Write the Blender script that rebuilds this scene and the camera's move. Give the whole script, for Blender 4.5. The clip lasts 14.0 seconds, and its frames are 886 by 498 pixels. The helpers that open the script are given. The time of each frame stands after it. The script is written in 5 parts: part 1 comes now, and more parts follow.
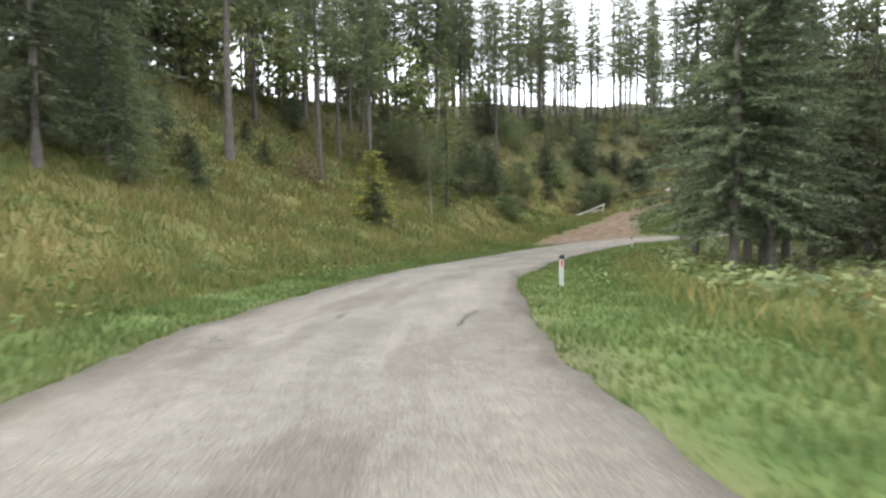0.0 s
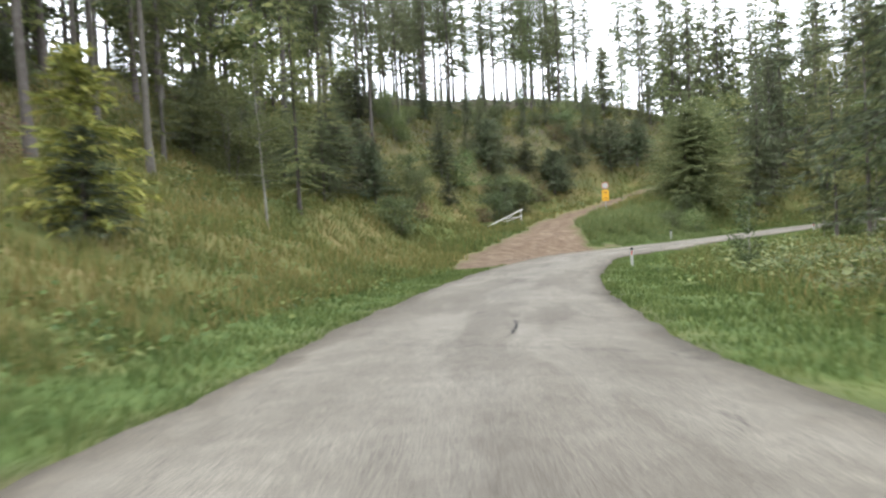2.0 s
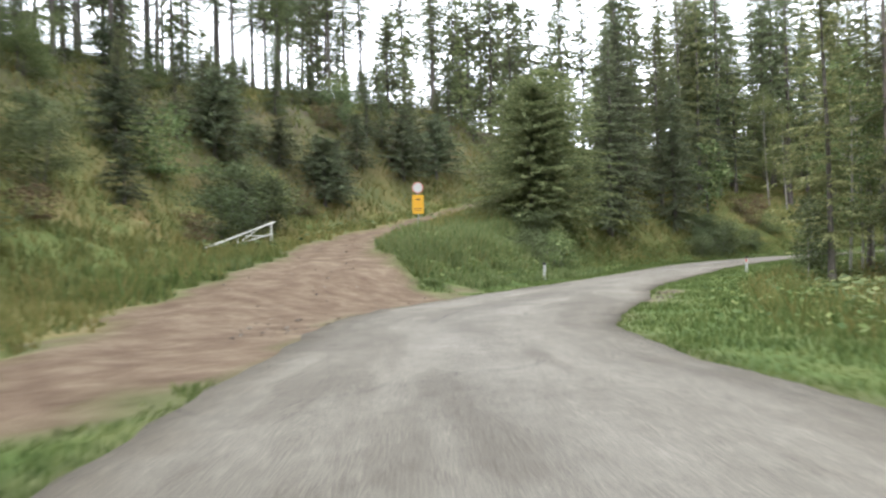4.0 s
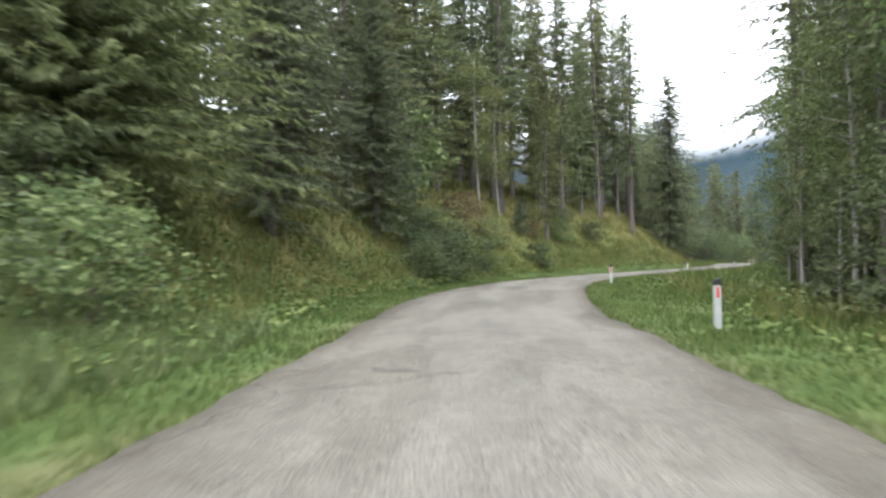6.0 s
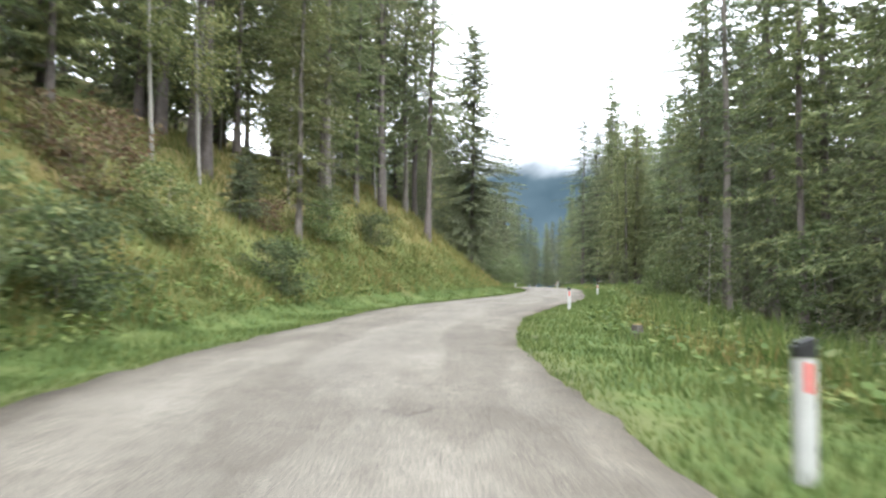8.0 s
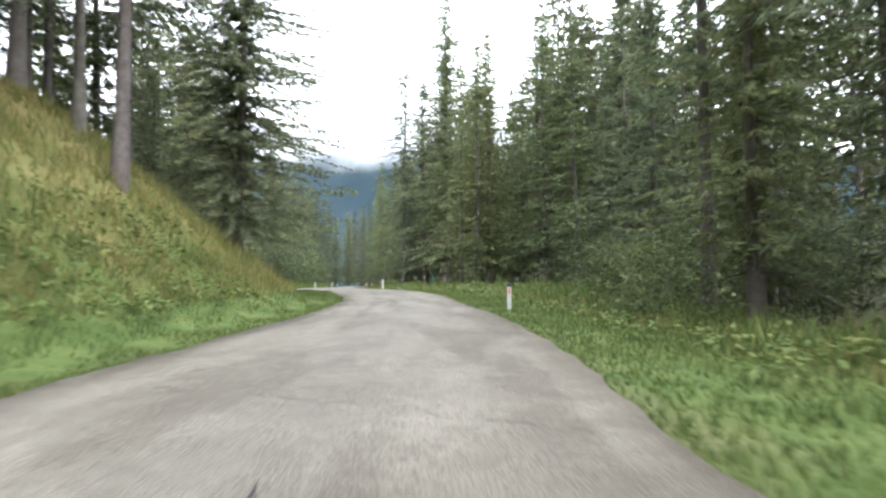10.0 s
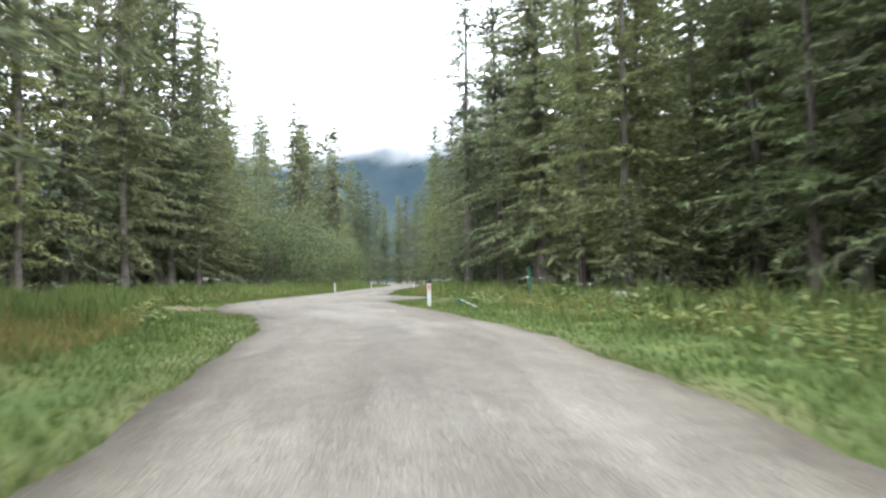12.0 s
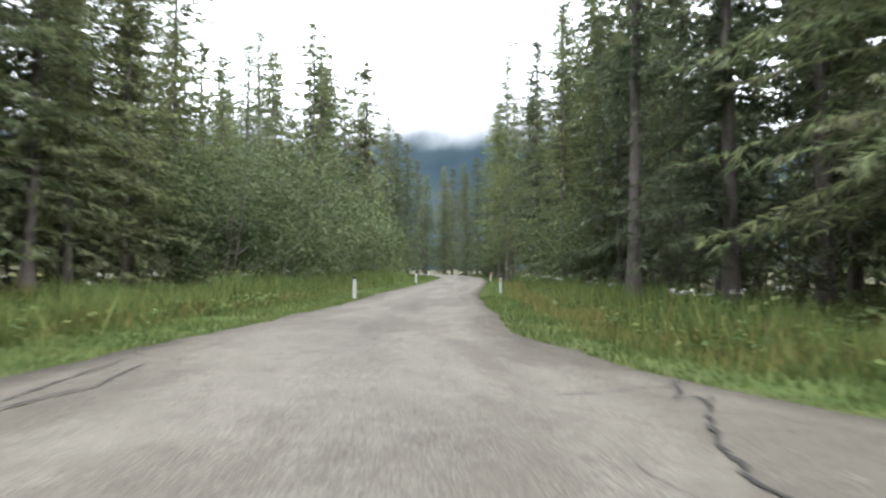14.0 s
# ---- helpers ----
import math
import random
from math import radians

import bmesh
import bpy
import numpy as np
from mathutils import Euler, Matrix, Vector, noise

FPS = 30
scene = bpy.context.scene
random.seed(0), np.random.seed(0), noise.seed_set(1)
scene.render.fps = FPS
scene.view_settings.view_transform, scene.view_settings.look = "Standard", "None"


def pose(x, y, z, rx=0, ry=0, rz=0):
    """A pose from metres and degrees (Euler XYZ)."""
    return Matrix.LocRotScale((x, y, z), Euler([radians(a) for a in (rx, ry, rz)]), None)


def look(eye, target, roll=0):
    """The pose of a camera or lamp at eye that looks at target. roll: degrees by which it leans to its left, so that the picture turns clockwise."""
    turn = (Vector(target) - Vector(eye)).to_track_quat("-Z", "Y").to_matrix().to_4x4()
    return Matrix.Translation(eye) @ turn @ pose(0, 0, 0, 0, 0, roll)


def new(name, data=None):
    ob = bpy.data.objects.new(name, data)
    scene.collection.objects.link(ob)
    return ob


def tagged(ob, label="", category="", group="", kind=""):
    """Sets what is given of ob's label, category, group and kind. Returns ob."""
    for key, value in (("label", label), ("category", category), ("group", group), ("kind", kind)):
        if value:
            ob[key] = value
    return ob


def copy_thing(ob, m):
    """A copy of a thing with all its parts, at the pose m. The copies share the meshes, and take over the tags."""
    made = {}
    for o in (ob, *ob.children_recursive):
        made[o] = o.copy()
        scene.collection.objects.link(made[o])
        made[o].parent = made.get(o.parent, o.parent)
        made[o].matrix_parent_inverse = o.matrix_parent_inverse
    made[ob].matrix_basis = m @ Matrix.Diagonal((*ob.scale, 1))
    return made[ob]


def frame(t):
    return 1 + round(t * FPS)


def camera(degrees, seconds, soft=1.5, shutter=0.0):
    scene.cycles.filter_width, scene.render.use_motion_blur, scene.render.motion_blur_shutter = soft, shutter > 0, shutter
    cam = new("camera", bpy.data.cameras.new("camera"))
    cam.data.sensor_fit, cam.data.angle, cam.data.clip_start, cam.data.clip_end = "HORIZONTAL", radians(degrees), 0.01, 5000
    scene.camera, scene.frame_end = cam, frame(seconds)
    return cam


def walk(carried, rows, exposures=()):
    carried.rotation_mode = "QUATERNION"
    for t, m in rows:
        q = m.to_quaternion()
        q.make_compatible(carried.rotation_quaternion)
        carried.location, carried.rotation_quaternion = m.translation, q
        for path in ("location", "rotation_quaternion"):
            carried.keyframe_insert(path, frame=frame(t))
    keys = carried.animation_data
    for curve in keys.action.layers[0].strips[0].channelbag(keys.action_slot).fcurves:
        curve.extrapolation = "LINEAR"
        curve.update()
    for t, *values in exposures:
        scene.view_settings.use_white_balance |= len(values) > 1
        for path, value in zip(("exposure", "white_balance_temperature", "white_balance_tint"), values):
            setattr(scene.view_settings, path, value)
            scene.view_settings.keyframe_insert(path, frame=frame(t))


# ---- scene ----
cam = camera(64.0, 14.0, soft=2.35, shutter=0.3)
EYE = 1.20
ROWS = [
    (0.0, 0.00, 0.00, 1.67, -5.79, -3.72, 0.65),
    (0.5, 0.19, 6.43, 1.27, -6.94, -3.04, 1.97),
    (1.0, 0.76, 13.44, 0.90, -9.23, -2.74, 3.06),
    (1.5, 2.06, 20.88, 0.53, -12.42, -2.55, 3.24),
    (2.0, 3.88, 28.48, 0.15, -16.36, -2.01, 3.02),
    (2.5, 6.15, 36.07, -0.28, -20.16, -1.50, 2.32),
    (3.0, 8.52, 43.69, -0.62, -24.96, -0.58, 1.71),
    (3.5, 12.17, 50.82, -0.85, -30.58, 0.22, 1.43),
    (4.0, 15.77, 57.99, -1.00, -36.78, 0.64, 1.43),
    (4.5, 20.86, 64.19, -1.13, -43.41, 0.94, 1.38),
    (5.0, 26.69, 69.71, -1.25, -51.03, 1.28, 1.41),
    (5.5, 33.01, 74.47, -1.28, -58.50, 1.53, 1.61),
    (6.0, 39.55, 78.73, -1.20, -65.27, 1.92, 0.94),
    (6.5, 46.69, 81.79, -1.08, -70.38, 2.29, 0.76),
    (7.0, 53.96, 84.56, -0.92, -76.20, 2.86, 0.31),
    (7.5, 61.46, 86.41, -0.73, -81.07, 3.07, -0.42),
    (8.0, 68.91, 87.54, -0.64, -85.61, 3.07, -0.62),
    (8.5, 76.11, 88.40, -0.55, -90.34, 2.81, -1.07),
    (9.0, 83.14, 88.71, -0.47, -95.30, 2.88, -0.74),
    (9.5, 90.13, 88.33, -0.38, -99.30, 3.08, -0.19),
    (10.0, 97.13, 87.44, -0.28, -102.05, 2.88, 0.33),
    (10.5, 104.21, 86.37, -0.18, -103.25, 2.61, 0.84),
    (11.0, 111.34, 84.98, -0.07, -102.63, 2.34, 1.29),
    (11.5, 118.64, 84.00, 0.09, -100.28, 2.49, 1.46),
    (12.0, 126.04, 83.33, 0.29, -97.28, 2.39, 1.17),
    (12.5, 133.50, 82.96, 0.46, -94.73, 2.14, 0.71),
    (13.0, 140.90, 82.96, 0.58, -93.00, 1.81, 0.59),
    (13.5, 148.16, 83.43, 0.63, -93.25, 1.70, 0.04),
    (14.0, 155.42, 83.54, 0.61, -94.65, 1.48, -0.27),
]
walk(cam, [(t, pose(x, y, z, 90 + pitch, roll, yaw)) for t, x, y, z, yaw, pitch, roll in ROWS],
     exposures=[(t, e, k, 10) for t, e, k in ((0.0, 1.46, 6200), (2.0, 1.62, 6150), (4.5, 1.60, 6080), (6.5, 1.75, 6000), (8.0, 2.07, 6080), (9.0, 1.89, 6000), (11.5, 2.00, 6020), (13.0, 1.72, 6050), (14.0, 1.62, 6080))])

# ---------------------------------------------------------------- sky and sun: a bright overcast
world = bpy.data.worlds.new("overcast_sky")
scene.world = world
world.use_nodes = True
_n, _l = world.node_tree.nodes, world.node_tree.links
_sky = _n.new("ShaderNodeTexSky")
_sky.sky_type, _sky.sun_disc = "NISHITA", False
_sky.sun_elevation, _sky.sun_rotation = radians(46), radians(-76)
_sky.air_density, _sky.dust_density = 1.0, 4.0
_grey = _n.new("ShaderNodeHueSaturation")
_grey.inputs["Saturation"].default_value = 0.25
_grey.inputs["Value"].default_value = 0.10
_cloud = _n.new("ShaderNodeTexNoise")
_cloud.inputs["Scale"].default_value, _cloud.inputs["Detail"].default_value = 2.2, 4.0
_ramp = _n.new("ShaderNodeValToRGB")
_ramp.color_ramp.elements[0].position, _ramp.color_ramp.elements[0].color = 0.3, (0.835, 0.87, 0.90, 1)
_ramp.color_ramp.elements[1].position, _ramp.color_ramp.elements[1].color = 0.7, (0.965, 0.99, 1.0, 1)
_mix = _n.new("ShaderNodeMix")
_mix.data_type = "RGBA"
_mix.inputs["Factor"].default_value = 0.8
_l.new(_sky.outputs["Color"], _grey.inputs["Color"])
_l.new(_cloud.outputs["Fac"], _ramp.inputs["Fac"])
_l.new(_grey.outputs["Color"], _mix.inputs["A"])
_l.new(_ramp.outputs["Color"], _mix.inputs["B"])
_l.new(_mix.outputs["Result"], _n["Background"].inputs["Color"])
_n["Background"].inputs["Strength"].default_value = 1.5
sun = new("sun", bpy.data.lights.new("sun", "SUN"))
sun.data.energy, sun.data.angle, sun.data.color = 1.5, radians(60), (1.0, 0.98, 0.95)
sun.matrix_world = look((0, 0, 60), (56, 14, 0))

# ---------------------------------------------------------------- the plan: road line, road edges and terrain
_row = np.array(ROWS)


def _line():
    """The road line in plan with its height, about every metre, and the arc length along it (0 at the first eye)."""
    t = np.arange(0.0, 14.001, 0.1)
    c = np.stack([np.interp(t, _row[:, 0], _row[:, k]) for k in (1, 2, 3)], 1)
    for _ in range(6):
        c[1:-1] = (c[:-2] + 2 * c[1:-1] + c[2:]) / 4
    c[:, 2] -= EYE
    back = c[0] + np.outer(np.arange(120, 0, -1), (c[0] - c[4]) / np.linalg.norm(c[0] - c[4])) * np.array([1, 1, 0.4])
    knots = np.array([c[-1, :2], (172.9, 82.7), (188.5, 81.7), (210.8, 78.3), (236.7, 75.2), (259.2, 74.9), (273.3, 77.0), (287.1, 83.2), (302.5, 94.7), (333.4, 123.7), (422.3, 183.2), (622.7, 255.6)])
    run = np.concatenate([[0], np.cumsum(np.linalg.norm(np.diff(knots, axis=0), axis=1))])
    u = np.arange(1.0, run[-1], 1.0)
    ahead = np.stack([np.interp(u, run, knots[:, 0]), np.interp(u, run, knots[:, 1]), np.full(len(u), c[-1, 2])], 1)
    p = np.concatenate([back, c, ahead])
    for _ in range(10):
        p[1:-1] = (p[:-2] + 2 * p[1:-1] + p[2:]) / 4
    s = np.concatenate([[0], np.cumsum(np.linalg.norm(np.diff(p[:, :2], axis=0), axis=1))])
    s -= s[len(back)]
    g = np.arange(s[0], s[-1], 1.0)
    p = np.stack([np.interp(g, s, p[:, k]) for k in range(3)], 1)
    d = np.gradient(p[:, :2], axis=0)
    return p, d / np.linalg.norm(d, axis=1)[:, None], g


LINE, ALONG, ARC = _line()
# the asphalt's left and right edge: arc length, distance across from the line
LEFT = np.array([(-120, 3.15), (6.2, 3.15), (9.4, 3.32), (14.5, 3.06), (20, 2.9), (26.6, 2.75), (33, 2.7), (37, 2.38), (41.4, 2.3), (46.5, 2.12), (55, 2.15), (59.5, 2.33), (63.4, 2.5), (69.9, 3.3), (75, 4.35), (79.5, 4.7), (81, 4.35), (84, 3.9), (86.3, 3.7), (88.8, 3.15), (91.2, 2.85), (94, 2.45), (98, 2.25), (103, 2.2), (107, 2.38), (110.3, 2.67), (115.5, 3.1), (120, 3.3), (123.2, 3.36), (126, 3.6), (130.4, 3.85), (137, 3.8), (142, 3.75), (146, 4.2), (149, 4.4), (155, 4.25), (161, 3.95), (168, 3.4), (174, 2.6), (180.2, 2.04), (183, 1.95), (186, 2.0), (191, 2.2), (194.2, 2.1), (195.9, 2.23), (198.7, 2.55), (199.9, 2.8), (201.9, 3.7), (204.8, 4.5), (210.4, 5.05), (216, 4.7), (218.3, 4.35), (221.2, 4.0), (224, 3.5), (227, 3.2), (231.5, 2.6), (237, 2.3), (245, 1.95), (291, 1.9), (490, 1.9)])
RIGHT = np.array([(-120, -1.6), (6.5, -1.63), (11, -1.87), (14.6, -2.13), (20, -2.1), (22.4, -2.1), (25.7, -2.3), (29, -2.7), (32.4, -2.9), (36, -2.8), (40.4, -3.2), (44.7, -3.45), (51, -3.5), (55, -3.5), (62, -3.5), (67, -3.0), (70.5, -2.3), (74.6, -1.8), (77, -1.94), (79.7, -2.2), (82, -2.45), (84, -2.6), (88, -2.5), (92.3, -2.35), (94.6, -2.48), (98, -2.63), (103, -2.75), (107, -2.5), (110.4, -2.41), (115, -2.3), (121.5, -1.85), (126, -1.68), (131, -1.58), (136, -1.4), (140.3, -1.42), (145, -1.42), (148.7, -1.6), (152, -1.85), (156, -1.95), (163.5, -2.5), (171.7, -2.55), (178, -2.45), (182.7, -2.74), (187, -2.85), (193, -2.8), (195, -2.55), (200, -2.3), (203, -1.88), (205.2, -1.78), (208.3, -1.55), (209.2, -1.55), (209.7, -1.75), (210.3, -2.1), (211, -2.6), (212, -3.15), (213.2, -3.7), (214.3, -4.1), (214.9, -4.0), (215.7, -3.5), (216.8, -2.95), (217.8, -2.6), (220, -2.2), (222.7, -1.7), (228.3, -2.0), (231, -1.97), (246, -2.5), (281, -2.9), (490, -2.9)])
_at = np.union1d(LEFT[:, 0], RIGHT[:, 0])
EDGES = np.stack([_at, np.interp(_at, *LEFT.T), np.interp(_at, *RIGHT.T)], 1)
# arc length, slope of the left bank, width of the flat verge before it, slope of the right side
BANK = np.array([(-120, 0.36, 2.0, -0.02), (0, 0.36, 2.2, -0.02), (28, 0.40, 1.5, -0.03), (54, 0.40, 1.2, -0.03), (81, 0.36, 2.5, -0.04), (100, 0.40, 2.6, -0.06),
                 (119, 0.52, 1.8, -0.08), (134, 0.75, 1.3, -0.18), (149, 0.86, 0.9, -0.22), (174, 0.90, 0.8, -0.16), (181, 0.85, 0.9, -0.08), (188, 0.62, 1.2, -0.04),
                 (193, 0.26, 2.2, -0.03), (199, 0.04, 4.0, -0.02), (230, 0.03, 5.0, -0.04), (490, 0.06, 5.0, -0.03)])
# the dirt track that leaves the road: x, y, z, half width
TRACK = np.array([(16.0, 65.9, -2.36, 1.3), (21.2, 71.5, -2.31, 3.5), (25.2, 75.9, -2.0, 5.2), (27.6, 80.5, -1.55, 3.9), (29.6, 84.5, -1.1, 2.7), (32.6, 89.9, -0.5, 2.1), (37.3, 95.6, 0.35, 1.8), (44.3, 100.1, 1.5, 1.6), (55.3, 104.7, 3.6, 1.6), (70.2, 109.2, 6.3, 1.6)])
# the gravel mouth on the left and the asphalt mouth on the right of the second junction
MOUTHS = np.array([(151.2, 88.3, 1.20), (153.5, 89.5, 1.50), (155.8, 90.1, 1.30), (32.9, 71.2, 0.55), (33.9, 71.7, 0.55), (34.9, 72.2, 0.55), (35.9, 72.8, 0.55), (36.9, 73.3, 0.5), (37.9, 73.8, 0.5), (38.9, 74.4, 0.45), (159.1, 78.9, 0.65), (157.9, 78.9, 0.6), (156.6, 79.2, 0.55), (31.6, 78.9, 1.0), (33.2, 79.9, 0.7)])


# hummocks on the grass island below the sign: x, y, height, radius
MOUNDS = np.array([(35.8, 84.2, 0.35, 2.4), (38.1, 87.1, 0.45, 3.0), (41.3, 86.6, 0.45, 2.6), (34.6, 86.2, 0.25, 2.0)])


def _track_line():
    run = np.concatenate([[0], np.cumsum(np.linalg.norm(np.diff(TRACK[:, :2], axis=0), axis=1))])
    u = np.arange(0, run[-1], 1.0)
    p = np.stack([np.interp(u, run, TRACK[:, k]) for k in range(4)], 1)
    for _ in range(6):
        p[1:-1] = (p[:-2] + 2 * p[1:-1] + p[2:]) / 4
    return p


DIRT = _track_line()


def wave(x, y, size, seed=0):
    """Cheap smooth noise in -1..1, from a few crossed sines."""
    a = np.zeros_like(x)
    for k in range(5):
        q = 0.9 + 1.7 * k + seed * 0.71
        f = (0.7 + 0.27 * k) * 2 * np.pi / size
        a += np.sin(f * (x * np.cos(q) + y * np.sin(q)) + 3.1 * q + 1.3 * np.sin(0.6 * f * (y * np.cos(q) - x * np.sin(q)) + q))
    return a / 3.2


def place(x, y):
    """For arrays of plan points: arc length, offset to the left of the road line, road height there, distance to the track, track height and half width."""
    x, y = np.ravel(np.asarray(x, float)), np.ravel(np.asarray(y, float))
    out = np.empty((6, len(x)))
    for i in range(0, len(x), 20000):
        px, py = x[i:i + 20000], y[i:i + 20000]
        dx, dy = px[:, None] - LINE[:, 0], py[:, None] - LINE[:, 1]
        q = dx * dx + dy * dy
        k = np.argmin(q, 1)
        r = np.arange(len(k))
        across = ALONG[k, 0] * dy[r, k] - ALONG[k, 1] * dx[r, k]
        on = ALONG[k, 0] * dx[r, k] + ALONG[k, 1] * dy[r, k]
        w = 1 / (q + 0.5) ** 3
        out[0, i:i + 20000] = ARC[k] + np.clip(on, -1, 1)
        out[1, i:i + 20000] = np.sign(across) * np.sqrt(q[r, k])
        out[2, i:i + 20000] = (w @ LINE[:, 2]) / w.sum(1)
        q = (px[:, None] - DIRT[:, 0]) ** 2 + (py[:, None] - DIRT[:, 1]) ** 2
        k = np.argmin(q, 1)
        out[3, i:i + 20000], out[4, i:i + 20000], out[5, i:i + 20000] = np.sqrt(q[r, k]), DIRT[k, 2], DIRT[k, 3]
    return out


def smooth(a, b, x):
    u = np.clip((x - a) / (b - a), 0, 1)
    return u * u * (3 - 2 * u)


def terrain(x, y):
    """Height of the ground, and masks: distance outside the asphalt, share of dirt."""
    x, y = np.ravel(np.asarray(x, float)), np.ravel(np.asarray(y, float))
    s, d, zr, td, tz, tw = place(x, y)
    left, right = np.interp(s, EDGES[:, 0], EDGES[:, 1]), np.interp(s, EDGES[:, 0], EDGES[:, 2])
    slope, verge, fall = (np.interp(s, BANK[:, 0], BANK[:, k]) for k in (1, 2, 3))
    out = np.maximum(d - left, right - d)
    b = np.maximum(d - left - verge, 0)
    b = np.where(b < 2, b * b / 4, b - 1)
    up = slope * np.minimum(b, 7.5) + np.minimum(slope, 0.42) * np.where(b < 26, np.maximum(b - 7.5, 0), 18.5 + 12 * np.tanh((b - 26) / 30))
    # the hillside above the dirt track climbs higher
    climb = 5.0 * smooth(18, 40, d) + 4.0 * smooth(40, 75, d)
    up = up + climb * smooth(22, 52, s) * (1 - smooth(122, 142, s))
    r = np.maximum(right - d - 2.2, 0)
    r = np.where(r < 3, r * r / 6, r - 1.5)
    deep = smooth(10, 32, r)
    fall = fall * (1 - deep) - 0.06 * deep
    down = fall * np.where(r < 14, r, 14 + 8 * np.tanh((r - 14) / 20))
    rough = smooth(0.5, 6, out)
    z = zr + np.where(d > 0, up, down) - 0.05 - 0.12 * smooth(0.4, 2.5, out) * (d < 0)
    z = z + rough * (0.10 * wave(x, y, 3.1) + 0.22 * wave(x, y, 9.0, 2)) + smooth(8, 22, out) * 0.7 * wave(x, y, 27.0, 5)
    dirt = 1 - smooth(tw - 0.6, tw + 0.5, td + 0.5 * wave(x, y, 4.0, 3))
    carve = (1 - smooth(tw + 2.0, tw + 11.0, td)) * smooth(0.3, 5.0, out)
    z = z * (1 - carve) + (tz - 0.06 + 0.05 * wave(x, y, 2.6, 7)) * carve
    for mx, my, mh, mr in MOUNDS:
        z = z + mh * np.exp(-((x - mx) ** 2 + (y - my) ** 2) / mr ** 2) * smooth(0.8, 3.0, out) * (1 - dirt)
    for mx, my, mr in MOUTHS:
        dirt = np.maximum(dirt, 1 - smooth(mr - 0.8, mr + 0.4, np.hypot(x - mx, y - my) + 0.4 * wave(x, y, 3.0, 4)))
    far = np.hypot(x - 120, y - 60)
    z = z * (1 - smooth(500, 1500, far)) - 6 * smooth(500, 1500, far)
    return z, out, dirt * (out > 0.0)


def ground(x, y):
    return float(terrain([x], [y])[0][0])

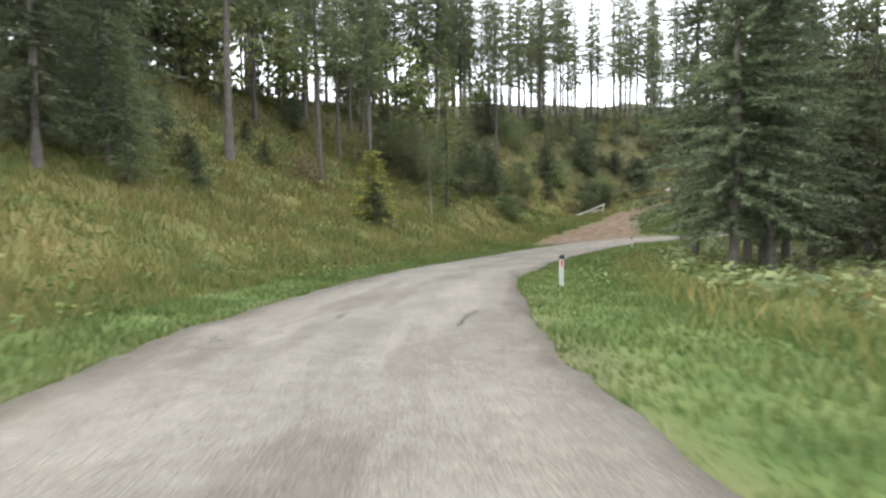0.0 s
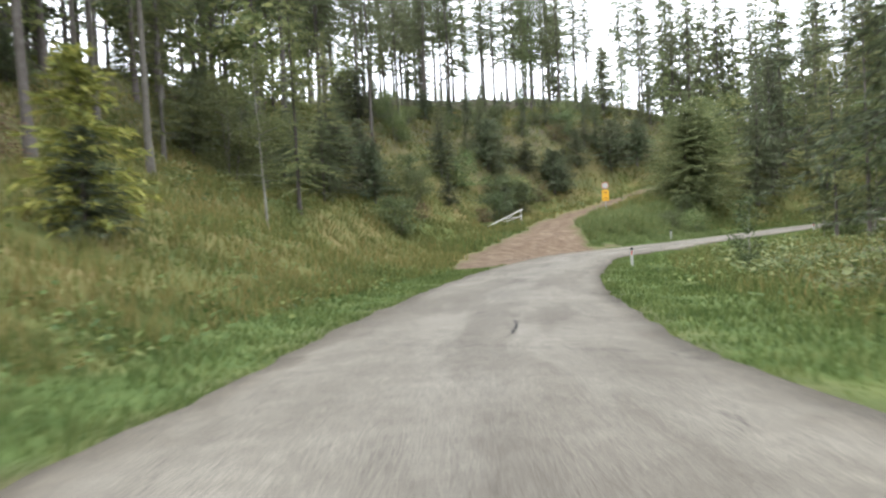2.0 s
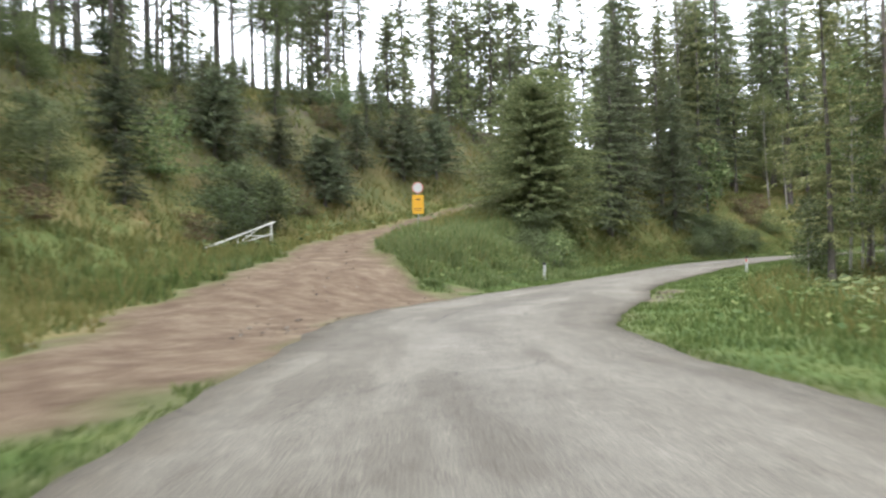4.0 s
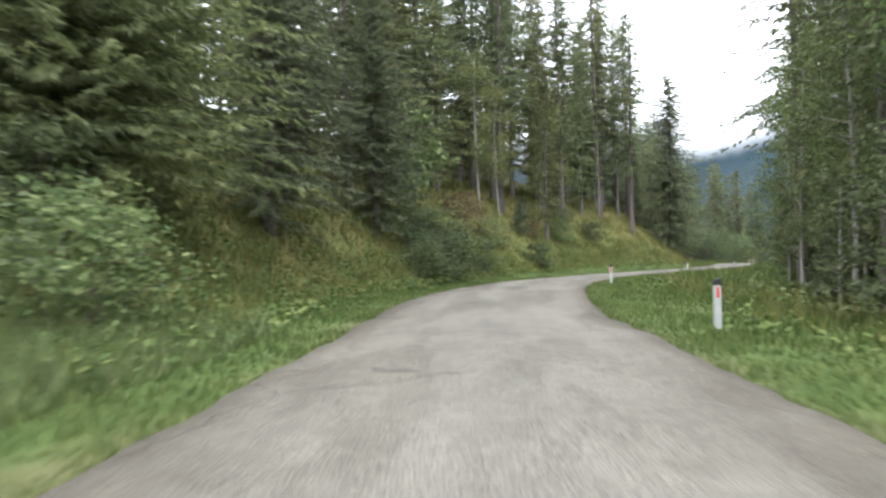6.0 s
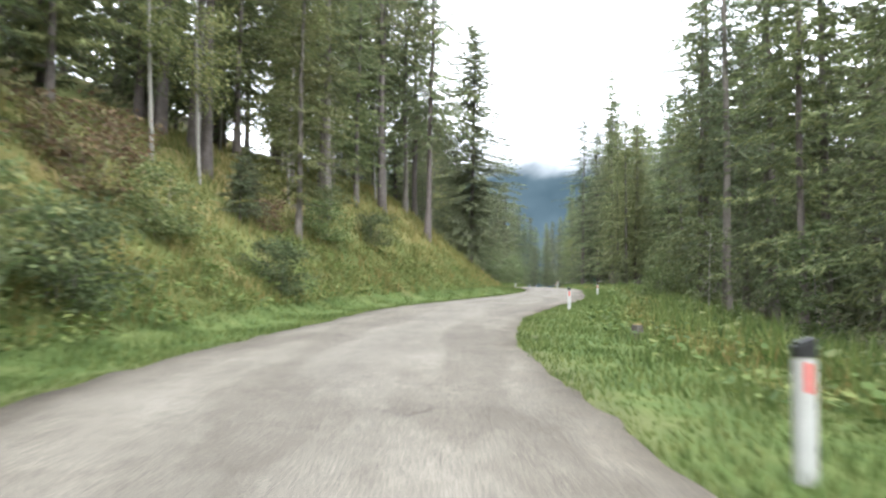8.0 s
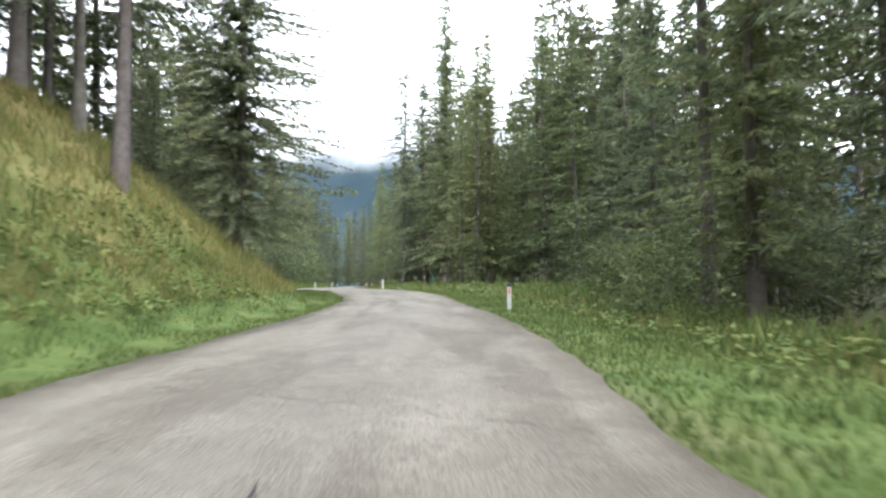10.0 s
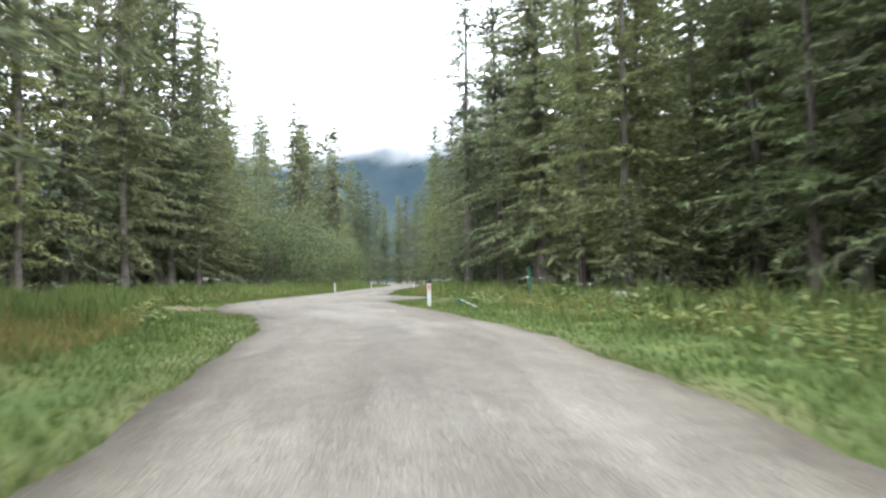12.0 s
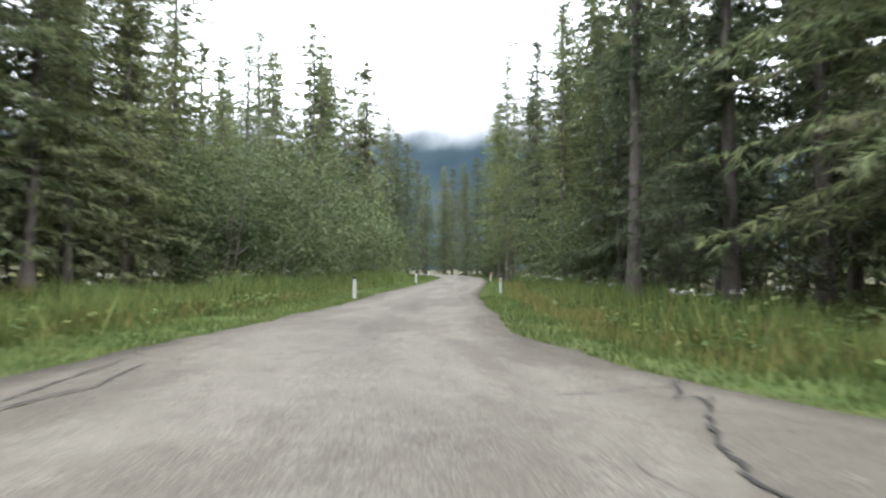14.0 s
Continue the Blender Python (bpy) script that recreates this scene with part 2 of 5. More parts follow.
# ---------------------------------------------------------------- materials
def material(name, colors, scale=6.0, rough=0.9, bump=0.0, bump_scale=40.0, fine=0.35, island=0.0, thing=0.0, metal=0.0, through_light=0.0):
    """A surface of two or three colours mixed by noise at two scales; island and thing: how far the tone varies per loose piece and per object."""
    m = bpy.data.materials.new(name)
    m.use_nodes = True
    n, l = m.node_tree.nodes, m.node_tree.links
    b = n["Principled BSDF"]
    b.inputs["Roughness"].default_value, b.inputs["Metallic"].default_value = rough, metal
    b.inputs["Specular IOR Level"].default_value = 0.3
    tc = n.new("ShaderNodeTexCoord")
    big, small = n.new("ShaderNodeTexNoise"), n.new("ShaderNodeTexNoise")
    big.inputs["Scale"].default_value, big.inputs["Detail"].default_value = scale, 3
    small.inputs["Scale"].default_value, small.inputs["Detail"].default_value = scale * 7.3, 4
    for k in (big, small):
        l.new(tc.outputs["Object"], k.inputs["Vector"])
    add = n.new("ShaderNodeMath")
    add.operation = "MULTIPLY_ADD"
    add.inputs[1].default_value = fine
    sub = n.new("ShaderNodeMath")
    sub.operation = "MULTIPLY_ADD"
    sub.inputs[1].default_value, sub.inputs[2].default_value = 1 - fine, 0.0
    l.new(big.outputs["Fac"], sub.inputs[0])
    l.new(small.outputs["Fac"], add.inputs[0])
    l.new(sub.outputs[0], add.inputs[2])
    fac = add.outputs[0]
    if island:
        geo = n.new("ShaderNodeNewGeometry")
        k = n.new("ShaderNodeMix")
        k.inputs["Factor"].default_value = island
        l.new(fac, k.inputs["A"])
        l.new(geo.outputs["Random Per Island"], k.inputs["B"])
        fac = k.outputs["Result"]
    ramp = n.new("ShaderNodeValToRGB")
    e = ramp.color_ramp.elements
    lo, hi = (0.0, 1.0) if island > 0.6 else (0.3, 0.7)
    while len(e) < len(colors):
        e.new(0.5)
    for i, c in enumerate(colors):
        e[i].position, e[i].color = lo + (hi - lo) * i / (len(colors) - 1), (*c, 1)
    l.new(fac, ramp.inputs["Fac"])
    col = ramp.outputs["Color"]
    if thing:
        info, hue = n.new("ShaderNodeObjectInfo"), n.new("ShaderNodeHueSaturation")
        rng = n.new("ShaderNodeMapRange")
        rng.inputs["To Min"].default_value, rng.inputs["To Max"].default_value = 1 - thing, 1 + thing
        l.new(info.outputs["Random"], rng.inputs["Value"])
        l.new(rng.outputs["Result"], hue.inputs["Value"])
        mul, fract, turn = n.new("ShaderNodeMath"), n.new("ShaderNodeMath"), n.new("ShaderNodeMapRange")
        mul.operation, fract.operation = "MULTIPLY", "FRACT"
        mul.inputs[1].default_value = 7.31
        turn.inputs["To Min"].default_value, turn.inputs["To Max"].default_value = 0.5 - 0.09 * thing, 0.5 + 0.07 * thing
        l.new(info.outputs["Random"], mul.inputs[0])
        l.new(mul.outputs[0], fract.inputs[0])
        l.new(fract.outputs[0], turn.inputs["Value"])
        l.new(turn.outputs["Result"], hue.inputs["Hue"])
        l.new(col, hue.inputs["Color"])
        col = hue.outputs["Color"]
    l.new(col, b.inputs["Base Color"])
    if bump:
        t = n.new("ShaderNodeTexNoise")
        t.inputs["Scale"].default_value, t.inputs["Detail"].default_value = bump_scale, 4
        l.new(tc.outputs["Object"], t.inputs["Vector"])
        k = n.new("ShaderNodeBump")
        k.inputs["Strength"].default_value, k.inputs["Distance"].default_value = bump, 0.02
        l.new(t.outputs["Fac"], k.inputs["Height"])
        l.new(k.outputs["Normal"], b.inputs["Normal"])
    if through_light:
        tr, mx = n.new("ShaderNodeBsdfTranslucent"), n.new("ShaderNodeMixShader")
        l.new(col, tr.inputs["Color"])
        mx.inputs["Fac"].default_value = through_light
        l.new(b.outputs[0], mx.inputs[1])
        l.new(tr.outputs[0], mx.inputs[2])
        l.new(mx.outputs[0], n["Material Output"].inputs["Surface"])
    return m


BARK = material("spruce_bark", [(0.070, 0.058, 0.050), (0.115, 0.100, 0.088), (0.170, 0.155, 0.138)], 3.0, 0.95, 0.8, 25, 0.5, thing=0.25)
PALE_BARK = material("pale_bark", [(0.17, 0.155, 0.13), (0.28, 0.265, 0.235), (0.08, 0.072, 0.064)], 4.0, 0.9, 0.5, 30, 0.5)
NEEDLE = material("spruce_needles", [(0.112, 0.102, 0.066), (0.124, 0.158, 0.079), (0.200, 0.226, 0.104)], 0.35, 0.7, island=0.5, thing=0.28, through_light=0.45)
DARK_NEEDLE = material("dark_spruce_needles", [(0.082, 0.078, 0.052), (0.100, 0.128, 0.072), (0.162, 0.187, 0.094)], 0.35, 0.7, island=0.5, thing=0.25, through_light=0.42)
LIGHT_NEEDLE = material("light_needles", [(0.094, 0.118, 0.052), (0.164, 0.192, 0.080), (0.240, 0.256, 0.114)], 0.35, 0.75, island=0.5, thing=0.28, through_light=0.4)
LEAF = material("broad_leaves", [(0.075, 0.102, 0.038), (0.132, 0.163, 0.060), (0.205, 0.224, 0.090)], 0.5, 0.7, island=0.55, thing=0.3, through_light=0.4)
GREY_LEAF = material("willow_leaves", [(0.062, 0.082, 0.034), (0.084, 0.108, 0.046), (0.114, 0.138, 0.060)], 0.5, 0.7, island=0.6, thing=0.2, through_light=0.35)
YELLOW_NEEDLE = material("fresh_yellow_needles", [(0.14, 0.16, 0.045), (0.25, 0.26, 0.06), (0.36, 0.34, 0.09)], 0.5, 0.75, island=0.5, through_light=0.35)
RUST_LEAF = material("withered_leaves", [(0.10, 0.065, 0.04), (0.17, 0.11, 0.06), (0.13, 0.14, 0.055)], 0.8, 0.8, island=0.6, thing=0.2, through_light=0.3)
PETAL = material("umbel_petals", [(0.240, 0.230, 0.205), (0.340, 0.330, 0.305)], 5, 0.8)
TURF = material("verge_blades", [(0.054, 0.086, 0.021), (0.090, 0.128, 0.034), (0.155, 0.176, 0.060)], 0.45, 0.8, island=0.4, through_light=0.35)
HAY = material("dry_blades", [(0.070, 0.100, 0.027), (0.142, 0.146, 0.043), (0.245, 0.188, 0.074)], 0.22, 0.85, island=0.3, through_light=0.35)
HERB = material("herb_leaves", [(0.052, 0.086, 0.021), (0.098, 0.142, 0.036), (0.172, 0.196, 0.060)], 0.3, 0.7, island=0.5, through_light=0.35)
WHITE = material("white_plastic", [(0.34, 0.34, 0.32), (0.42, 0.42, 0.40)], 6, 0.5)
BLACK = material("black_plastic", [(0.018, 0.018, 0.018), (0.03, 0.03, 0.03)], 6, 0.5)
RED = material("red_reflector", [(0.50, 0.03, 0.02), (0.6, 0.05, 0.03)], 20, 0.25)
FADED = material("faded_red_film", [(0.36, 0.12, 0.10), (0.44, 0.18, 0.15)], 8, 0.4)
YELLOW = material("yellow_board", [(0.50, 0.26, 0.015), (0.58, 0.31, 0.02)], 3, 0.5)
WHITE_PAINT = material("white_paint", [(0.42, 0.41, 0.36), (0.60, 0.59, 0.55)], 5, 0.6)
WORN_PAINT = material("weathered_paint", [(0.24, 0.23, 0.19), (0.38, 0.37, 0.32)], 9, 0.8)
CLOD = material("earth_clods", [(0.055, 0.043, 0.033), (0.12, 0.096, 0.075), (0.19, 0.17, 0.14)], 3, 0.95, island=0.6)
PALE_GRASS = material("island_blades", [(0.092, 0.126, 0.046), (0.142, 0.176, 0.068), (0.212, 0.232, 0.100)], 0.4, 0.8, island=0.4, through_light=0.35)
STONE = material("grey_stone", [(0.12, 0.115, 0.11), (0.20, 0.195, 0.185)], 5, 0.9, 0.6, 20)
CUT_WOOD = material("cut_wood", [(0.26, 0.19, 0.09), (0.36, 0.28, 0.14)], 9, 0.8, 0.3, 40)
DRY_WOOD = material("dry_branches", [(0.13, 0.115, 0.095), (0.26, 0.24, 0.21)], 3, 0.9, island=0.6)
CRACK = material("crack_filling", [(0.022, 0.021, 0.020), (0.05, 0.047, 0.043)], 9, 0.95)
GREEN_PAINT = material("green_paint", [(0.025, 0.07, 0.05), (0.045, 0.11, 0.07)], 5, 0.5)
STEEL = material("galvanised_steel", [(0.28, 0.29, 0.29), (0.4, 0.4, 0.4)], 8, 0.45, metal=0.8)


def asphalt_material():
    m = material("worn_asphalt", [(0.113, 0.101, 0.083), (0.145, 0.132, 0.110), (0.177, 0.163, 0.138)], 0.55, 0.88, 0.5, 55, 0.5)
    n, l = m.node_tree.nodes, m.node_tree.links
    b = n["Principled BSDF"]
    base = b.inputs["Base Color"].links[0].from_socket
    tc = n.new("ShaderNodeTexCoord")
    # darker repair patches with soft ragged outlines, pale grit, fine cracks
    patch, ramp = n.new("ShaderNodeTexNoise"), n.new("ShaderNodeValToRGB")
    patch.inputs["Scale"].default_value, patch.inputs["Detail"].default_value = 3.4, 6
    ramp.color_ramp.elements[0].position, ramp.color_ramp.elements[1].position = 0.50, 0.545
    grit, gr = n.new("ShaderNodeTexNoise"), n.new("ShaderNodeValToRGB")
    grit.inputs["Scale"].default_value, grit.inputs["Detail"].default_value = 60, 2
    gr.color_ramp.elements[0].position, gr.color_ramp.elements[1].position = 0.40, 0.62
    warp = n.new("ShaderNodeTexNoise")
    warp.inputs["Scale"].default_value, warp.inputs["Detail"].default_value = 1.6, 6
    vadd = n.new("ShaderNodeMix")
    vadd.data_type = "RGBA"
    vadd.blend_type = "LINEAR_LIGHT"
    vadd.inputs["Factor"].default_value = 0.35
    vor, vr = n.new("ShaderNodeTexVoronoi"), n.new("ShaderNodeValToRGB")
    vor.feature = "DISTANCE_TO_EDGE"
    vor.inputs["Scale"].default_value = 0.16
    vr.color_ramp.elements[0].position, vr.color_ramp.elements[1].position = 0.001, 0.004
    vr.color_ramp.elements[0].color, vr.color_ramp.elements[1].color = (0.45, 0.45, 0.45, 1), (1, 1, 1, 1)
    for k in (grit, warp):
        l.new(tc.outputs["Object"], k.inputs["Vector"])
    l.new(tc.outputs["Object"], vadd.inputs["A"])
    l.new(warp.outputs["Color"], vadd.inputs["B"])
    l.new(vadd.outputs["Result"], vor.inputs["Vector"])
    rare, thin = n.new("ShaderNodeTexNoise"), n.new("ShaderNodeMath")
    rare.inputs["Scale"].default_value, rare.inputs["Detail"].default_value = 0.25, 2
    thin.operation = "MULTIPLY_ADD"
    thin.inputs[1].default_value, thin.inputs[2].default_value = 0.12, -0.054
    big = n.new("ShaderNodeMath")
    big.operation = "MAXIMUM"
    big.inputs[1].default_value = 0.0
    tot = n.new("ShaderNodeMath")
    l.new(tc.outputs["Object"], rare.inputs["Vector"])
    l.new(rare.outputs["Fac"], thin.inputs[0])
    l.new(thin.outputs[0], big.inputs[0])
    l.new(big.outputs[0], tot.inputs[0])
    l.new(vor.outputs["Distance"], tot.inputs[1])
    l.new(tot.outputs[0], vr.inputs["Fac"])
    l.new(patch.outputs["Fac"], ramp.inputs["Fac"])
    l.new(grit.outputs["Fac"], gr.inputs["Fac"])
    a = n.new("ShaderNodeMix")
    a.data_type, a.blend_type = "RGBA", "MULTIPLY"
    a.inputs["B"].default_value = (0.80, 0.785, 0.77, 1)
    l.new(ramp.outputs["Color"], a.inputs["Factor"])
    l.new(base, a.inputs["A"])
    c = n.new("ShaderNodeMix")
    c.data_type, c.blend_type = "RGBA", "MULTIPLY"
    c.inputs["Factor"].default_value = 1.0
    l.new(a.outputs["Result"], c.inputs["A"])
    l.new(vr.outputs["Color"], c.inputs["B"])
    # wear along the road: pale wheel lines, browner rims, streaks drawn out along the run
    at, ru = n.new("ShaderNodeAttribute"), n.new("ShaderNodeAttribute")
    at.attribute_name, ru.attribute_name = "across", "run"
    comb, streak = n.new("ShaderNodeCombineXYZ"), n.new("ShaderNodeTexNoise")
    mul = n.new("ShaderNodeMath")
    mul.operation = "MULTIPLY"
    mul.inputs[1].default_value = 0.03
    l.new(ru.outputs["Fac"], mul.inputs[0])
    l.new(at.outputs["Fac"], comb.inputs[0])
    l.new(mul.outputs[0], comb.inputs[1])
    streak.inputs["Scale"].default_value, streak.inputs["Detail"].default_value = 6.0, 5
    l.new(comb.outputs[0], streak.inputs["Vector"])
    l.new(comb.outputs[0], patch.inputs["Vector"])
    lane = n.new("ShaderNodeValToRGB")
    e = lane.color_ramp.elements
    while len(e) < 7:
        e.new(0.5)
    for i, (pp, cc) in enumerate(((0.0, (0.80, 0.75, 0.69)), (0.10, (0.92, 0.90, 0.87)), (0.28, (1.06, 1.05, 1.03)), (0.50, (0.94, 0.93, 0.92)), (0.72, (1.06, 1.05, 1.03)), (0.90, (0.91, 0.89, 0.86)), (1.0, (0.78, 0.73, 0.67)))):
        e[i].position, e[i].color = pp, (*cc, 1)
    shift = n.new("ShaderNodeMath")
    shift.operation = "MULTIPLY_ADD"
    shift.inputs[1].default_value = 0.22
    sh2 = n.new("ShaderNodeMath")
    sh2.inputs[1].default_value = -0.11
    l.new(warp.outputs["Fac"], shift.inputs[0])
    l.new(at.outputs["Fac"], shift.inputs[2])
    l.new(shift.outputs[0], sh2.inputs[0])
    l.new(sh2.outputs[0], lane.inputs["Fac"])
    sr = n.new("ShaderNodeValToRGB")
    sr.color_ramp.elements[0].position, sr.color_ramp.elements[0].color = 0.35, (0.86, 0.85, 0.835, 1)
    sr.color_ramp.elements[1].position, sr.color_ramp.elements[1].color = 0.65, (1.12, 1.12, 1.115, 1)
    l.new(streak.outputs["Fac"], sr.inputs["Fac"])
    src = c
    for tint in (lane, sr):
        q = n.new("ShaderNodeMix")
        q.data_type, q.blend_type = "RGBA", "MULTIPLY"
        q.inputs["Factor"].default_value = 1.0
        l.new(src.outputs["Result"], q.inputs["A"])
        l.new(tint.outputs["Color"], q.inputs["B"])
        src = q
    c = src
    d = n.new("ShaderNodeMix")
    d.data_type, d.blend_type = "RGBA", "OVERLAY"
    d.inputs["Factor"].default_value = 0.45
    l.new(c.outputs["Result"], d.inputs["A"])
    l.new(gr.outputs["Color"], d.inputs["B"])
    l.new(d.outputs["Result"], b.inputs["Base Color"])
    return m


def ground_material():
    """Soil under grass: green near the road, drier on the bank, brown litter below trees, bare earth on the tracks (by the sheet's own zone values)."""
    m = bpy.data.materials.new("meadow_ground")
    m.use_nodes = True
    n, l = m.node_tree.nodes, m.node_tree.links
    b = n["Principled BSDF"]
    b.inputs["Roughness"].default_value = 0.95
    b.inputs["Specular IOR Level"].default_value = 0.2
    tc = n.new("ShaderNodeTexCoord")

    def noisy(scale, colors):
        t, r = n.new("ShaderNodeTexNoise"), n.new("ShaderNodeValToRGB")
        t.inputs["Scale"].default_value, t.inputs["Detail"].default_value = scale, 7
        t.inputs["Roughness"].default_value = 0.65
        l.new(tc.outputs["Object"], t.inputs["Vector"])
        e = r.color_ramp.elements
        e.new(0.5)
        for i, c in enumerate(colors):
            e[i].position, e[i].color = (0.33, 0.5, 0.67)[i], (*c, 1)
        l.new(t.outputs["Fac"], r.inputs["Fac"])
        return r.outputs["Color"]

    def zone(name):
        a = n.new("ShaderNodeAttribute")
        a.attribute_name = name
        return a.outputs["Fac"]

    def blend(fac, x, y):
        k = n.new("ShaderNodeMix")
        k.data_type = "RGBA"
        l.new(fac, k.inputs["Factor"])
        l.new(x, k.inputs["A"])
        l.new(y, k.inputs["B"])
        return k.outputs["Result"]

    green = noisy(0.9, [(0.042, 0.068, 0.015), (0.066, 0.096, 0.024), (0.100, 0.120, 0.036)])
    dry = noisy(0.35, [(0.070, 0.095, 0.026), (0.132, 0.125, 0.042), (0.205, 0.150, 0.066)])
    litter = noisy(0.7, [(0.050, 0.040, 0.026), (0.076, 0.064, 0.040), (0.070, 0.082, 0.035)])
    earth = noisy(1.1, [(0.074, 0.047, 0.029), (0.114, 0.079, 0.051), (0.164, 0.123, 0.082)])
    c = blend(zone("dry"), green, dry)
    c = blend(zone("litter"), c, litter)
    c = blend(zone("earth"), c, earth)
    l.new(c, b.inputs["Base Color"])
    t, k = n.new("ShaderNodeTexNoise"), n.new("ShaderNodeBump")
    t.inputs["Scale"].default_value, t.inputs["Detail"].default_value = 7.0, 6
    l.new(tc.outputs["Object"], t.inputs["Vector"])
    k.inputs["Strength"].default_value, k.inputs["Distance"].default_value = 0.7, 0.06
    l.new(t.outputs["Fac"], k.inputs["Height"])
    l.new(k.outputs["Normal"], b.inputs["Normal"])
    return m


ASPHALT, MEADOW = asphalt_material(), ground_material()


# ---------------------------------------------------------------- mesh helpers
def sheet(name, verts, faces, mat, smooth_faces=False):
    """A mesh from arrays: verts (n, 3), faces (m, 3) or (m, 4)."""
    verts, faces = np.asarray(verts, np.float32), np.asarray(faces, np.int32)
    me = bpy.data.meshes.new(name)
    m, k = faces.shape
    me.vertices.add(len(verts))
    me.vertices.foreach_set("co", verts.ravel())
    me.loops.add(m * k)
    me.loops.foreach_set("vertex_index", faces.ravel())
    me.polygons.add(m)
    me.polygons.foreach_set("loop_start", np.arange(0, m * k, k, dtype=np.int32))
    me.polygons.foreach_set("use_smooth", np.full(m, smooth_faces))
    me.update(calc_edges=True)
    me.materials.append(mat)
    return me


def part(name, bm, mat, parent, label=""):
    """Links a bmesh or a mesh as one mesh object under a thing or a part."""
    if isinstance(bm, bmesh.types.BMesh):
        me = bpy.data.meshes.new(name)
        bm.to_mesh(me)
        bm.free()
        me.materials.append(mat)
    else:
        me = bm
    ob = new(name, me)
    ob.parent = parent
    return tagged(ob, label)


def box(sx, sy, sz, at=(0, 0, 0), bevel=0.0, turn=None):
    bm = bmesh.new()
    bmesh.ops.create_cube(bm, size=1, matrix=Matrix.Translation(at) @ (turn or Matrix()) @ Matrix.Diagonal((sx, sy, sz, 1)))
    if bevel:
        bmesh.ops.bevel(bm, geom=bm.edges[:], offset=bevel, segments=2, affect="EDGES")
    return bm


def rod(a, b, r, r2=None, seg=10):
    a, b = Vector(a), Vector(b)
    bm = bmesh.new()
    turn = (b - a).to_track_quat("Z", "Y").to_matrix().to_4x4()
    bmesh.ops.create_cone(bm, cap_ends=True, segments=seg, radius1=r, radius2=r if r2 is None else r2, depth=(b - a).length, matrix=Matrix.Translation((a + b) / 2) @ turn)
    return bm


def tubes(paths, sides=6):
    """Tapered tubes along paths: each (points (n, 3), radii (n,)). Returns verts, quads."""
    vs, fs, o = [], [], 0
    for p, r in paths:
        p, r = np.asarray(p, float), np.asarray(r, float)
        d = np.gradient(p, axis=0)
        d /= np.linalg.norm(d, axis=1)[:, None] + 1e-9
        u = np.cross(d, (0.31, 0.95, 0.05))
        u /= np.linalg.norm(u, axis=1)[:, None] + 1e-9
        v = np.cross(d, u)
        a = np.linspace(0, 2 * np.pi, sides, endpoint=False)
        ring = p[:, None] + r[:, None, None] * (np.cos(a)[None, :, None] * u[:, None] + np.sin(a)[None, :, None] * v[:, None])
        vs.append(ring.reshape(-1, 3))
        n = len(p)
        i, j = np.meshgrid(np.arange(n - 1), np.arange(sides), indexing="ij")
        k = (j + 1) % sides
        fs.append(np.stack([o + i * sides + j, o + i * sides + k, o + (i + 1) * sides + k, o + (i + 1) * sides + j], -1).reshape(-1, 4))
        o += n * sides
    return np.concatenate(vs), np.concatenate(fs)


def blades(base, tip, width, side):
    """Narrow leaf triangles from base to tip, (n, 3) each, of the given widths across side. Returns verts, faces."""
    w = side * width[:, None] / 2
    v = np.stack([base - w, base + w, tip], 1).reshape(-1, 3)
    return v, np.arange(len(v)).reshape(-1, 3)


def kites(base, tip, width, side):
    """Lens-shaped leaves of two triangles each."""
    mid = base * 0.55 + tip * 0.45
    w = side * width[:, None] / 2
    v = np.stack([base, mid + w, tip, mid - w], 1).reshape(-1, 3)
    return v, np.arange(len(v)).reshape(-1, 4)


def unit(v):
    return v / (np.linalg.norm(v, axis=1)[:, None] + 1e-9)

# ---------------------------------------------------------------- ground, road
def spread(core0, core1, step, reach):
    a, b, k = [core0], [core1], step
    while a[-1] > -reach:
        k *= 1.22
        a.append(a[-1] - k)
    k = step
    while b[-1] < reach:
        k *= 1.22
        b.append(b[-1] + k)
    return np.concatenate([a[::-1], np.arange(core0 + step, core1, step), b])


